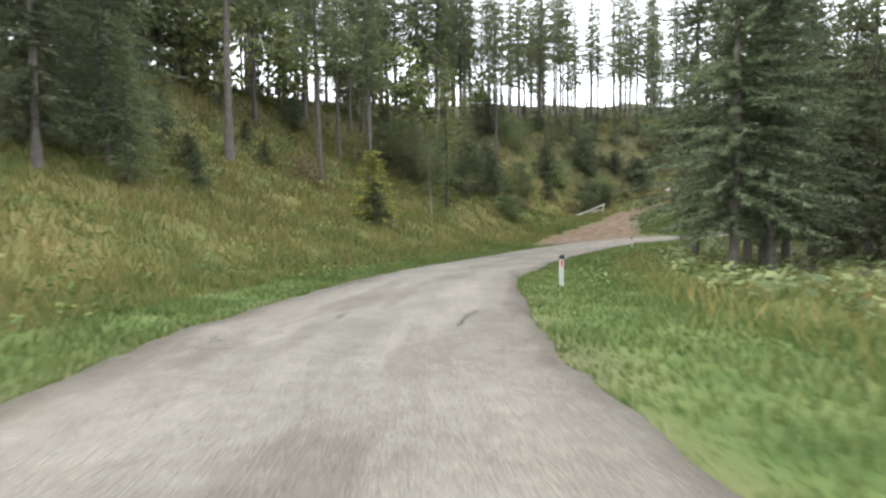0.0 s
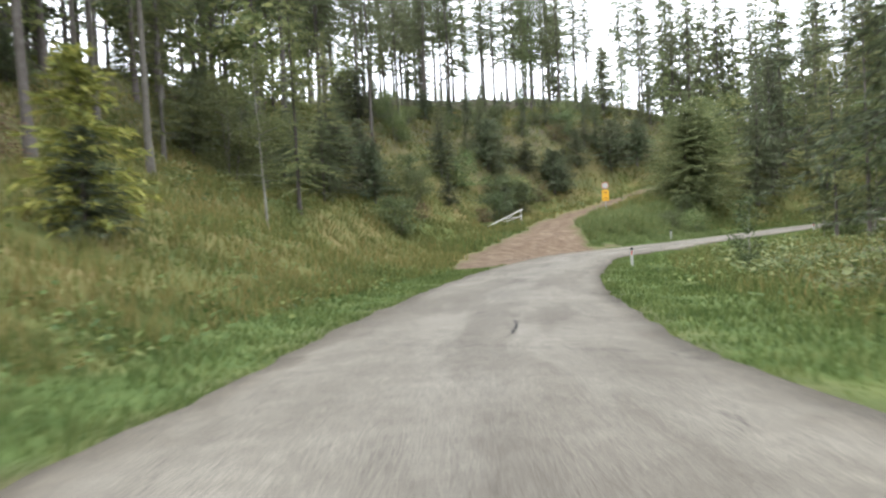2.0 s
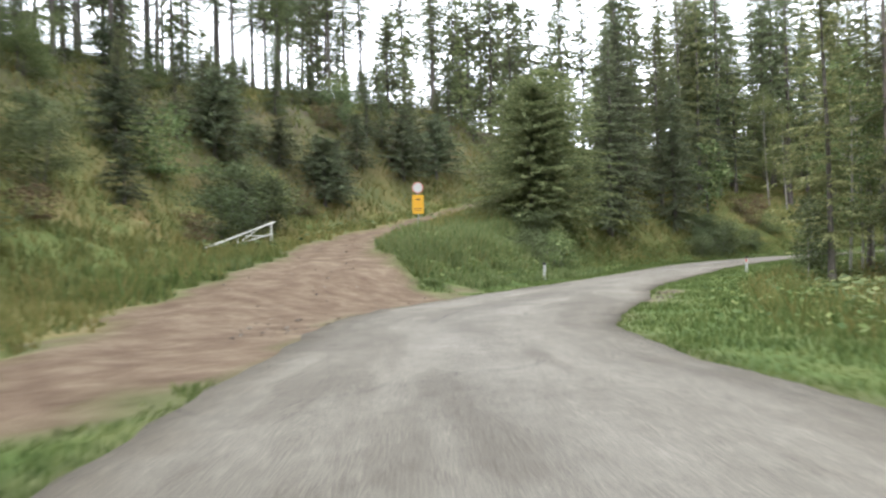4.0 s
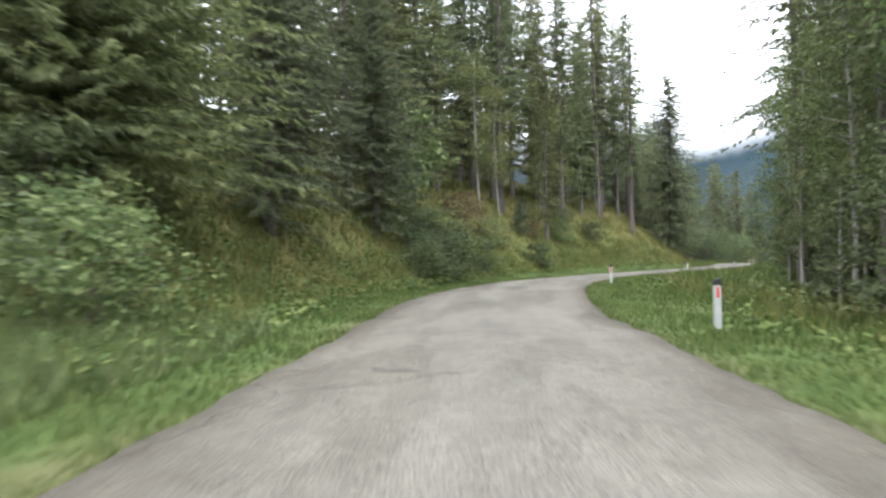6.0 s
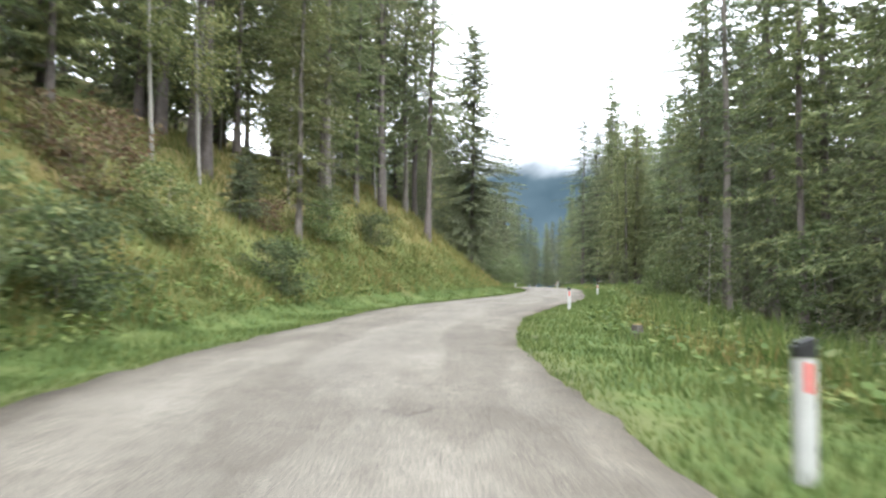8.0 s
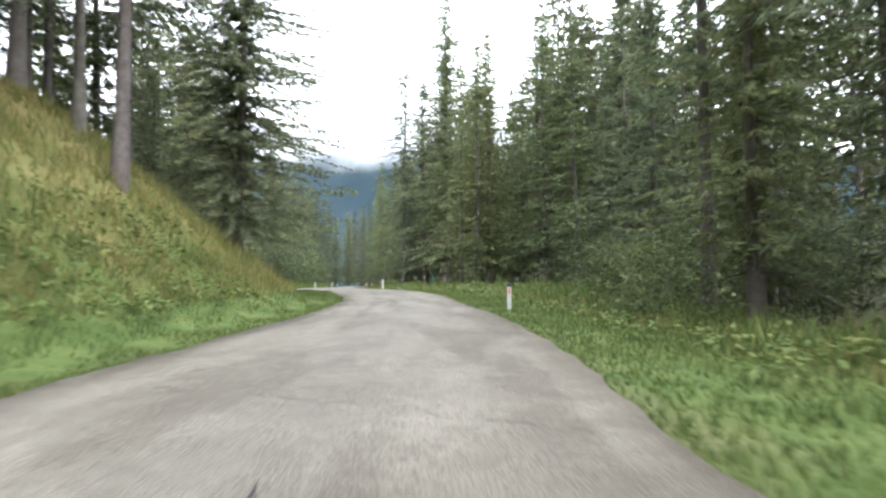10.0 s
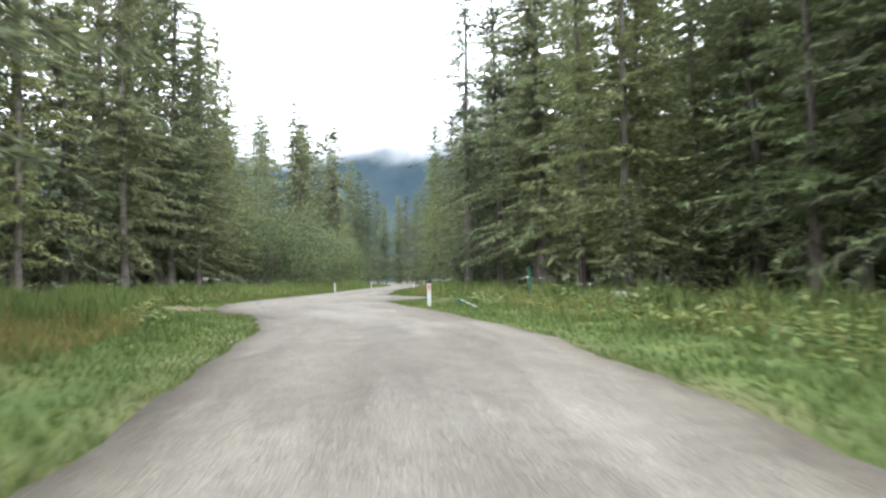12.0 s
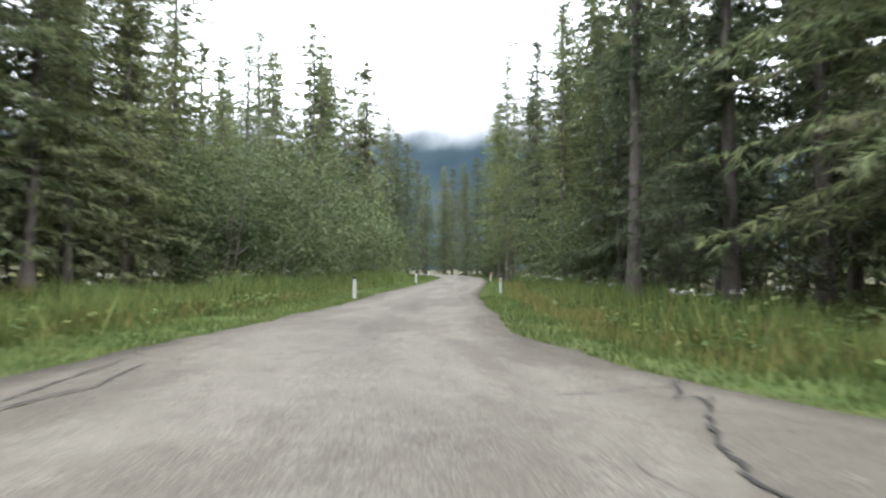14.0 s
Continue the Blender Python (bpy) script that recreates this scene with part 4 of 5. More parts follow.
# trees told apart along the drive, by plan
for row in (
    # first bend, left bank
    ("tall", -9.9, 51.5, 1.05), ("tall", -4.3, 62.6, 0.95), ("thin", -0.0, 67.3, 0.89), ("thin", -3.1, 72.2, 0.89), ("tall", -17.8, 56.8, 0.89), ("near", -12.0, 27.2, 0.71),
    ("full", -12.8, 37.7, 0.76), ("tall", -17.7, 32.7, 0.89), ("small", -8.6, 36.4, 0.58), ("young", 0.2, 48.9, 1.4), ("small", 0.3, 48.2, 0.85), ("edge", 10.2, 79.9, 0.49), ("edge", 6.2, 78.5, 0.44),
    ("edge", 23.5, 107.2, 0.44), ("edge", 27.3, 106.8, 0.48), ("edge", 31.4, 105.2, 0.53), ("small", 40.7, 107.3, 1.17), ("small", 43.0, 108.2, 1.08), ("willow", 19.9, 90.6, 0.49), ("shrub", 16.3, 83.1, 1.24),
    ("birch", 5.3, 63.9, 0.71), ("larch", 7.8, 72.8, 0.67),
    # first bend, inside
    ("high", 14.9, 27.9, 0.85), ("high", 17.2, 29.1, 0.8), ("high", 18.8, 32.5, 0.85), ("sapling", 25.1, 54.0, 0.71), ("full", 30.5, 42.2, 0.80),
    # beyond the dirt track
    ("fir", 50.4, 93.8, 0.92, 0), ("dense", 61.0, 95.8, 0.90, 0), ("dense", 73.2, 98.2, 0.80), ("dense", 64.6, 97.6, 0.8, 1), ("full", 75.2, 101.2, 0.84), ("tall", 98.5, 100.2, 0.88),
    ("small", 46.0, 110.3, 1.36), ("edge", 50.5, 113.4, 0.46), ("shrub", 76.0, 95.3, 1.22), ("shrub", 78.7, 96.2, 1.04), ("willow", 74.9, 96.6, 0.47),
    # the steep bank and its crest
    ("tall", 103.1, 104.5, 1.12), ("tall", 120.7, 92.7, 0.93), ("tall", 124.0, 94.8, 0.78), ("thin", 129.5, 98.4, 0.98), ("layer", 132.8, 90.0, 0.90), ("thin", 129.0, 97.4, 0.88),
    ("birch", 113.6, 99.6, 0.88), ("birch", 111.5, 101.1, 0.88), ("small", 96.4, 97.8, 0.78), ("small", 99.8, 98.7, 0.68), ("shrub", 88.6, 97.3, 0.88),
    # right side of the second bend
    ("thin", 60.1, 76.1, 0.70), ("birch", 58.0, 75.8, 0.93), ("birch", 61.9, 76.8, 0.93), ("sapling", 54.1, 76.5, 0.83), ("sapling", 57.3, 77.3, 0.74), ("sapling", 48.7, 74.1, 0.82), ("shrub", 52.2, 75.2, 0.74), ("tall", 62.5, 72.4, 0.83), ("tall", 77.8, 77.3, 0.88), ("near", 98.3, 74.4, 0.93), ("shaggy", 107.2, 75.5, 0.88), ("tall", 113.7, 71.0, 0.98),
    ("sapling", 133.4, 72.3, 1.12), ("edge", 129.3, 69.7, 1.17), ("willow", 123.0, 65.5, 0.78), ("full", 140.1, 65.9, 0.88), ("near", 169.6, 71.8, 0.99), ("shaggy", 176.5, 69.9, 0.95),
    ("larch", 147.2, 66.7, 0.88), ("larch", 154.3, 66.4, 0.88), ("larch", 159.2, 69.9, 0.98), ("larch", 157.1, 67.2, 0.88), ("shaggy", 181.2, 74.3, 0.95), ("tall", 193.9, 67.2, 1.00),
    ("full", 150.5, 62.2, 0.98), ("full", 162.9, 62.1, 0.98),
    # left side of the last stretch
    ("near", 170.0, 98.1, 1.03), ("full", 161.5, 100.3, 0.78), ("near", 173.4, 94.8, 0.99), ("larch", 180.5, 94.3, 0.95), ("larch", 185.1, 94.1, 0.90), ("edge", 183.2, 93.4, 1.00), ("larch", 189.6, 95.4, 0.85), ("near", 177.0, 93.9, 0.80), ("willow", 187.3, 90.7, 1.05), ("willow", 195.2, 89.2, 1.29),
    ("willow", 202.8, 88.7, 1.20), ("willow", 211.0, 87.9, 1.15), ("pine", 219.7, 94.8, 1.00), ("willow", 190.8, 92.6, 0.90), ("edge", 186.0, 96.7, 0.90), ("willow", 219.3, 86.6, 1.10), ("willow", 227.6, 84.9, 1.00), ("edge", 234.7, 85.4, 0.90), ("willow", 194.1, 72.9, 0.80), ("willow", 207.7, 69.7, 0.90), ("willow", 218.1, 68.1, 1.00), ("larch", 210.5, 64.1, 0.90),
    ("full", 167.9, 98.8, 0.93), ("larch", 171.7, 97.0, 1.14), ("near", 175.6, 96.2, 1.14), ("near", 180.4, 98.5, 1.09), ("larch", 183.0, 95.5, 0.85), ("full", 188.5, 97.8, 0.80), ("larch", 160.6, 98.7, 1.12),
    ("full", 154.0, 99.2, 0.83), ("near", 164.8, 95.1, 0.94), ("larch", 153.2, 95.2, 0.83), ("edge", 159.8, 96.2, 0.98), ("full", 145.5, 96.7, 0.78), ("edge", 140.0, 95.3, 0.88), ("larch", 136.0, 99.4, 0.88),
    ("birch", 70.4, 77.4, 0.88), ("birch", 61.0, 74.3, 0.93), ("birch", 66.2, 76.1, 0.83), ("larch", 88.5, 76.5, 0.86), ("larch", 95.1, 76.7, 0.83), ("full", 80.1, 74.1, 0.79), ("birch", 56.0, 73.4, 0.83),
    ("larch", 100.5, 96.6, 0.78), ("larch", 145.8, 69.4, 0.88), ("larch", 139.8, 69.5, 0.83), ("edge", 136.2, 68.9, 0.88), ("larch", 154.9, 71.2, 0.92),
    ("larch", 135.6, 105.4, 0.78), ("larch", 130.7, 105.5, 0.78), ("birch", 125.6, 100.7, 0.98), ("larch", 120.7, 103.5, 0.83), ("birch", 107.9, 103.6, 0.93), ("larch", 92.9, 103.6, 0.83), ("beech", 82.9, 100.9, 0.67),
    ("edge", 11.0, 82.9, 0.44), ("edge", 8.4, 84.2, 0.53), ("edge", 15.3, 87.0, 0.40), ("edge", 13.5, 94.2, 0.49), ("edge", 5.2, 86.8, 0.53), ("edge", 9.3, 89.6, 0.44), ("edge", 25.7, 103.0, 0.37), ("edge", 29.0, 103.1, 0.44),
    ("edge", 32.9, 103.5, 0.44), ("small", 40.7, 105.9, 1.53), ("edge", 53.7, 113.5, 0.46), ("edge", 48.5, 112.7, 0.46), ("shrub", 26.5, 98.8, 1.50), ("shrub", 31.2, 99.6, 1.41), ("edge", 38.8, 110.4, 0.45), ("edge", 58.5, 115.4, 0.51),
    ("shrub", 72.7, 94.5, 1.02), ("shrub", 70.8, 94.0, 0.83), ("shrub", 81.1, 95.3, 0.86), ("shrub", 92.3, 94.9, 0.78), ("shrub", 103.4, 96.2, 0.88), ("shrub", 109.6, 94.8, 0.78), ("shrub", 43.7, 87.1, 0.82), ("shrub", 46.8, 88.2, 0.92),
    ("willow", 99.4, 73.9, 0.59), ("sapling", 92.7, 77.3, 0.98), ("sapling", 105.8, 76.8, 1.07), ("shrub", 115.6, 77.2, 1.07), ("shrub", 120.2, 75.5, 1.17), ("shrub", 126.4, 73.1, 1.17),
    ("tall", 100.5, 101.6, 1.07), ("larch", 107.5, 99.1, 0.93), ("tall", 112.0, 101.1, 0.98), ("birch", 94.5, 100.7, 1.07), ("tall", 90.4, 104.3, 1.06), ("larch", 85.0, 103.3, 0.96), ("birch", 104.5, 98.1, 0.88), ("birch", 54.6, 74.7, 1.01), ("larch", 49.2, 73.2, 0.75),
    ("broad", 3.9, 76.9, 0.62), ("larch", 11.4, 85.3, 0.58), ("larch", 0.1, 73.6, 0.71), ("broad", 60.5, 105.1, 0.74), ("larch", 41.6, 116.1, 0.71), ("larch", 32.6, 113.2, 0.62), ("broad", 20.4, 101.0, 0.49),
    ("near", 266.3, 87.2, 1.08), ("near", 265.9, 83.2, 0.98), ("edge", 254.1, 86.4, 1.10), ("full", 264.3, 80.2, 0.85), ("full", 269.3, 81.8, 0.95), ("full", 272.7, 84.0, 0.90),
    ("full", 295.8, 77.2, 0.95), ("full", 288.8, 75.8, 0.85), ("full", 297.6, 70.1, 0.90), ("full", 307.2, 66.7, 0.95), ("full", 301.6, 81.4, 1.00), ("full", 308.3, 86.6, 1.00),
    ("near", 177.5, 72.4, 1.05), ("near", 169.0, 71.6, 1.24, 1), ("larch", 226.2, 71.3, 0.95), ("full", 218.0, 70.1, 0.90), ("full", 210.8, 69.4, 0.95), ("full", 202.1, 69.8, 0.90), ("birch", 222.3, 71.4, 0.90), ("larch", 233.3, 69.3, 0.90), ("larch", 194.9, 71.4, 0.75), ("larch", 200.8, 72.0, 0.75),
    ("shaggy", 119.8, 73.0, 0.98), ("larch", 152.5, 72.7, 0.93), ("larch", 157.3, 72.8, 0.84), ("full", 143.4, 68.2, 0.93), ("larch", 114.8, 74.8, 0.98), ("full", 110.6, 71.8, 0.98), ("full", 121.2, 69.8, 0.93),
    ("high", 33.0, 50.0, 0.85), ("larch", 40.0, 56.0, 0.80), ("high", 36.5, 49.0, 0.90), ("larch", 45.5, 60.5, 0.80), ("birch", 47.0, 62.0, 0.9), ("birch", 31.5, 47.0, 0.9), ("high", 42.0, 55.0, 0.85), ("full", 52.0, 64.0, 0.8),
    ("full", 89.5, 74.2, 0.88), ("larch", 72.0, 74.6, 0.88), ("full", 67.1, 71.9, 0.88), ("birch", 75.2, 78.0, 0.83), ("larch", 58.4, 72.4, 0.83), ("full", 113.4, 105.5, 0.88), ("larch", 118.6, 99.6, 0.98), ("full", 106.7, 107.4, 0.88), ("tall", 122.7, 105.0, 0.98),
    ("bracken", 87.0, 98.5, 0.97), ("bracken", 87.6, 99.9, 1.07), ("shrub", 107.1, 96.9, 0.78), ("bracken", -5.0, 55.4, 1.33), ("bracken", -5.5, 60.7, 1.07), ("bracken", 91.8, 100.3, 0.98), ("bracken", 98.0, 97.3, 0.78),
    ("high", 19.0, 40.0, 0.90), ("high", 20.5, 37.0, 0.95), ("high", 24.0, 39.0, 0.9), ("high", 28.5, 43.5, 0.95), ("birch", 25.5, 41.0, 0.8), ("near", -11.6, 32.8, 0.62), ("edge", -9.8, 30.1, 0.49),
    ("larch", 238.8, 70.0, 0.95), ("full", 248.7, 68.9, 1.00), ("larch", 243.5, 69.2, 1.00), ("edge", 231.1, 70.7, 0.70), ("edge", 251.6, 69.8, 0.80), ("full", 283.2, 73.0, 0.75), ("full", 290.0, 72.1, 0.75), ("full", 279.0, 69.4, 0.75), ("full", 268.9, 68.8, 0.80), ("edge", 285.7, 76.5, 0.90), ("edge", 293.4, 81.3, 1.00), ("edge", 280.9, 73.2, 0.90), ("edge", 297.3, 83.9, 1.00),
    ("tall", 118.1, 95.7, 1.03), ("full", 126.6, 99.3, 0.93), ("tall", 123.0, 96.5, 1.03), ("larch", 114.8, 96.9, 0.88), ("birch", 120.0, 96.4, 0.88), ("tall", 109.1, 97.4, 0.98),
    ("tall", 133.0, 95.1, 1.03), ("full", 137.5, 97.5, 0.98), ("larch", 130.2, 100.3, 0.98),
    ("larch", 50.2, 71.1, 0.84), ("full", 60.5, 68.6, 1.0), ("near", 84.0, 72.5, 1.0), ("tall", 72.5, 74.0, 1.05), ("near", 68.5, 69.0, 1.0), ("shaggy", 75.0, 71.0, 1.0), ("tall", 66.0, 71.0, 1.0), ("near", 55.0, 66.5, 1.0), ("larch", 64.2, 74.3, 0.93), ("larch", 56.3, 70.6, 0.97),
    ("full", 180.9, 65.9, 0.95), ("full", 173.5, 67.2, 0.94), ("larch", 164.3, 66.0, 0.94), ("full", 187.2, 68.0, 0.95), ("full", 151.7, 67.6, 0.88),
    ("full", 87.2, 104.5, 0.96), ("full", 95.7, 105.9, 0.97), ("full", 104.5, 106.4, 1.03), ("near", 82.9, 104.1, 0.90), ("near", 85.7, 105.4, 0.95), ("full", 89.6, 106.0, 0.91), ("larch", 78.7, 103.5, 0.89),
    ("larch", 193.6, 94.5, 0.95), ("larch", 202.6, 94.3, 0.60), ("pine", 212.9, 94.7, 0.85), ("larch", 208.5, 95.3, 0.60),
    ("birch", 97.0, 99.9, 0.98), ("larch", 105.3, 101.4, 0.98), ("larch", 110.6, 98.2, 0.88), ("birch", 116.2, 98.5, 0.98), ("larch", 123.6, 99.7, 0.93),
    ("fir", 52.4, 94.5, 0.93, 1), ("edge", 62.1, 118.3, 0.60), ("edge", 55.0, 114.9, 0.51),
    # dark young spruces on the hillside and the dense near ones
    ("dome", 11.3, 84.4, 1.45), ("dome", 4.8, 80.5, 1.15), ("dome", 31.8, 104.0, 1.45), ("dome", 24.3, 97.8, 1.10), ("dome", 41.1, 106.6, 1.15), ("dome", 51.5, 111.6, 1.60), ("dome", 7.6, 81.5, 0.95), ("dome", 56.5, 113.3, 1.50), ("dome", 37.5, 106.9, 0.90), ("dome", 14.8, 87.6, 1.20), ("dome", 1.6, 78.0, 1.20), ("dome", -10.2, 41.4, 0.50), ("dome", -7.6, 72.7, 0.80), ("full", 67.4, 100.0, 0.8), ("dense", -13.3, 30.0, 0.75), ("dense", -14.1, 35.8, 0.70), ("dense", -13.6, 40.4, 0.60), ("shrub", 76.6, 96.0, 1.30), ("shrub", 48.2, 91.6, 0.90), ("shrub", 50.0, 91.0, 0.80),
):
    plant(*row)


def far_enough(x, y, gap):
    return all((x - a) ** 2 + (y - b) ** 2 > gap * gap for a, b in _spots)


def mesh_arrays(me):
    v, n = np.empty(len(me.vertices) * 3, np.float32), len(me.polygons)
    me.vertices.foreach_get("co", v)
    f = np.empty(len(me.loops), np.int32)
    me.loops.foreach_get("vertex_index", f)
    return v.reshape(-1, 3), f.reshape(n, -1)


_joined = {}


def join_tree(kind, x, y, scale):
    """A tree of the deep forest, kept as arrays until all are joined."""
    protos = KINDS[kind]
    ob = protos[_rng.integers(len(protos))]
    a = _rng.uniform(0, 6.283)
    turn = np.array([(np.cos(a), np.sin(a), 0), (-np.sin(a), np.cos(a), 0), (0, 0, 1)]) * scale
    for o in ob.children:
        v, f = mesh_arrays(o.data)
        _joined.setdefault(o.data.materials[0].name, []).append((v @ turn + np.array((x, y, ground(x, y))), f))
    _spots.append((x, y))


def fill(count, s0, s1, d0, d1, kinds, gap, lo=0.8, hi=1.15, single=False):
    """Forest between two arc lengths and two offsets from the line (left is positive)."""
    made = 0
    for _ in range(count * 12):
        if made >= count:
            break
        s, d = _rng.uniform(s0, s1), _rng.uniform(d0, d1)
        c = np.array([np.interp(s, ARC, LINE[:, k]) for k in range(2)])
        a = np.array([np.interp(s, ARC, ALONG[:, k]) for k in range(2)])
        x, y = c + d * np.array([-a[1], a[0]])
        near = place([x], [y])
        if abs(near[1][0]) < min(abs(d0), abs(d1)) - 0.5 or near[3][0] < near[5][0] + 4.0 or np.hypot(x - 40.7, y - 88.6) < 11 or not far_enough(x, y, gap) or np.hypot(x - 164.3, y - 72.6) < 3.0 or np.hypot(x - 161.5, y - 76.9) < 3.5:
            continue
        (plant if single else join_tree)(kinds[_rng.integers(len(kinds))], x, y, _rng.uniform(lo, hi))
        made += 1


fill(26, -5, 67, 24, 40, ["thin", "tall", "thin"], 2.8, single=True)
fill(58, -5, 70, 30, 72, ["back", "back", "thin", "mid"], 2.4)
fill(26, -5, 66, 32, 58, ["bushy", "mid", "beech"], 2.0, 0.6, 1.1)
fill(30, 47, 87, 27, 48, ["tall", "thin", "thin", "back", "beech"], 2.8, 0.85, 1.15)
fill(12, 45, 70, 29, 50, ["bushy", "mid"], 2.2, 0.4, 0.8)
fill(12, 0, 52, 19, 27, ["bushy", "small", "shrub"], 2.2, 0.35, 0.7, True)
fill(46, 60, 110, 42, 78, ["thin", "back", "tall", "pine"], 2.8, 0.8, 1.1)
fill(12, 62, 112, 33, 44, ["thin", "pine", "thin"], 3.4, 0.75, 1.0, True)
fill(9, 70, 108, 27, 38, ["dome", "dome", "small"], 3.0, 0.7, 1.3, True)
fill(26, 72, 113, 19, 33, ["shrub", "bracken", "shrub", "small"], 2.0, 0.7, 1.4, True)
fill(10, 78, 104, 48, 62, ["bushy", "beech"], 2.4, 0.5, 0.8)
fill(20, 100, 126, 30, 50, ["bushy", "edge", "bushy"], 1.8, 0.3, 0.55)
fill(22, 94, 126, 36, 66, ["thin", "tall", "back"], 3.0, 0.75, 1.0)
fill(30, 112, 140, 14, 50, ["mid", "back", "bushy", "beech"], 2.8, 0.7, 1.0)
fill(36, 140, 188, 16, 60, ["thin", "back", "bushy", "back", "beech"], 3.0)
fill(24, -4, 66, -42, -21, ["mid", "back", "bushy"], 3.0)
fill(60, 56, 114, -40, -18, ["back", "bushy", "mid", "beech"], 3.0)
fill(40, 114, 188, -38, -19, ["back", "mid", "bushy"], 3.0)
fill(70, 188, 252, -38, -19, ["mid", "back", "bushy", "back"], 2.6)
fill(12, 240, 290, -17, -9, ["full", "larch", "edge"], 3.4, 0.9, 1.15, True)
fill(36, 252, 320, -42, -8, ["back", "mid", "bushy"], 3.0)
fill(36, 188, 235, 17, 54, ["mid", "back", "bushy"], 2.8, 0.6, 0.85)
fill(40, 212, 265, 18, 45, ["mid", "bushy"], 2.4, 0.5, 0.75)
fill(30, 206, 242, 14, 36, ["mid", "mid", "bushy"], 2.0, 0.5, 0.68)
fill(14, 234, 290, 13, 40, ["bushy", "bushy", "willow"], 3.2, 0.5, 0.8, True)
fill(34, 274, 322, 11, 48, ["back", "mid", "back"], 3.0, 0.8, 1.05)
fill(50, 320, 420, -50, 50, ["back", "mid"], 3.6, 0.7, 1.0)
fill(26, 214, 276, 10, 17, ["bushy", "shrub", "edge"], 1.8, 0.28, 0.5)
fill(30, 196, 280, -17, -9.5, ["bushy", "shrub", "edge"], 1.8, 0.28, 0.5)
fill(56, 185, 300, -64, -37, ["bushy"], 2.4, 0.8, 1.2)
fill(50, 185, 300, 40, 66, ["bushy"], 2.4, 0.8, 1.2)
fill(16, 278, 335, 5, 20, ["bushy"], 2.6, 0.5, 0.9)
fill(16, 270, 335, -18, -4.5, ["bushy"], 2.6, 0.4, 0.8)
fill(14, 335, 410, -9, 9, ["bushy", "back"], 2.4, 0.6, 1.0)
for name, label, mat in (("forest_trunks", "bare grey-brown spruce trunks in the deep forest", BARK), ("forest_crowns", "dark green spruce crowns of the deep forest", NEEDLE),
                         ("forest_young_growth", "lighter green young conifers of the deep forest", LIGHT_NEEDLE), ("forest_leaves", "light green broad-leaved crowns among the spruces", LEAF)):
    o, vs, fs = 0, [], []
    for v, f in _joined[mat.name]:
        vs.append(v)
        fs.append(f + o)
        o += len(v)
    tagged(new(name, sheet(name, np.concatenate(vs), np.concatenate(fs), mat)), label, "forest", kind="stuff")
for protos in KINDS.values():
    for ob in protos:
        if ob not in _used:
            for o in (*ob.children, ob):
                bpy.data.objects.remove(o)

# ---------------------------------------------------------------- roadside furniture
def delineator():
    ob = tagged(new("delineator_post"), "white plastic roadside post with black cap and red reflector", "post", "delineator posts")
    bm = box(0.13, 0.10, 1.14, (0, 0, 0.27), 0.02)
    part("body", bm, WHITE, ob)
    cap = box(0.142, 0.112, 0.13, (0, 0, 0.835), 0.02)
    for v in cap.verts:
        if v.co.z > 0.85:
            v.co.z += 0.05 * (v.co.x / 0.14)
    part("cap", cap, BLACK, ob, "black slanted cap")
    part("reflector", box(0.045, 0.014, 0.19, (0, -0.054, 0.66), 0.005), RED, ob, "red reflector strip")
    part("rear_reflector", box(0.04, 0.014, 0.06, (0, 0.054, 0.70), 0.005), STEEL, ob, "small clear rear reflector")
    return ob


_post = None
for x, y, turn, size in ((5.4, 19.8, 0, 1.0), (41.1, 83.4, 125, 1.0), (53.1, 79.6, -65, 1.0), (73.6, 85.6, -82, 1.0), (98.4, 84.6, -96, 1.0), (119.0, 80.6, -100, 1.0), (149.6, 80.8, -94, 1.0), (190.5, 77.8, -95, 1.0), (182.6, 84.7, 85, 1.0), (211.7, 81.1, 83, 1.0), (22.2, 58.8, -25, 1.0), (219.9, 73.9, -97, 1.0), (249.0, 77.9, 80, 1.0)):
    m = pose(x, y, ground(x, y), 0, 0, turn)
    if _post is None:
        _post = delineator()
        _post.matrix_basis = m
    else:
        copy_thing(_post, m)
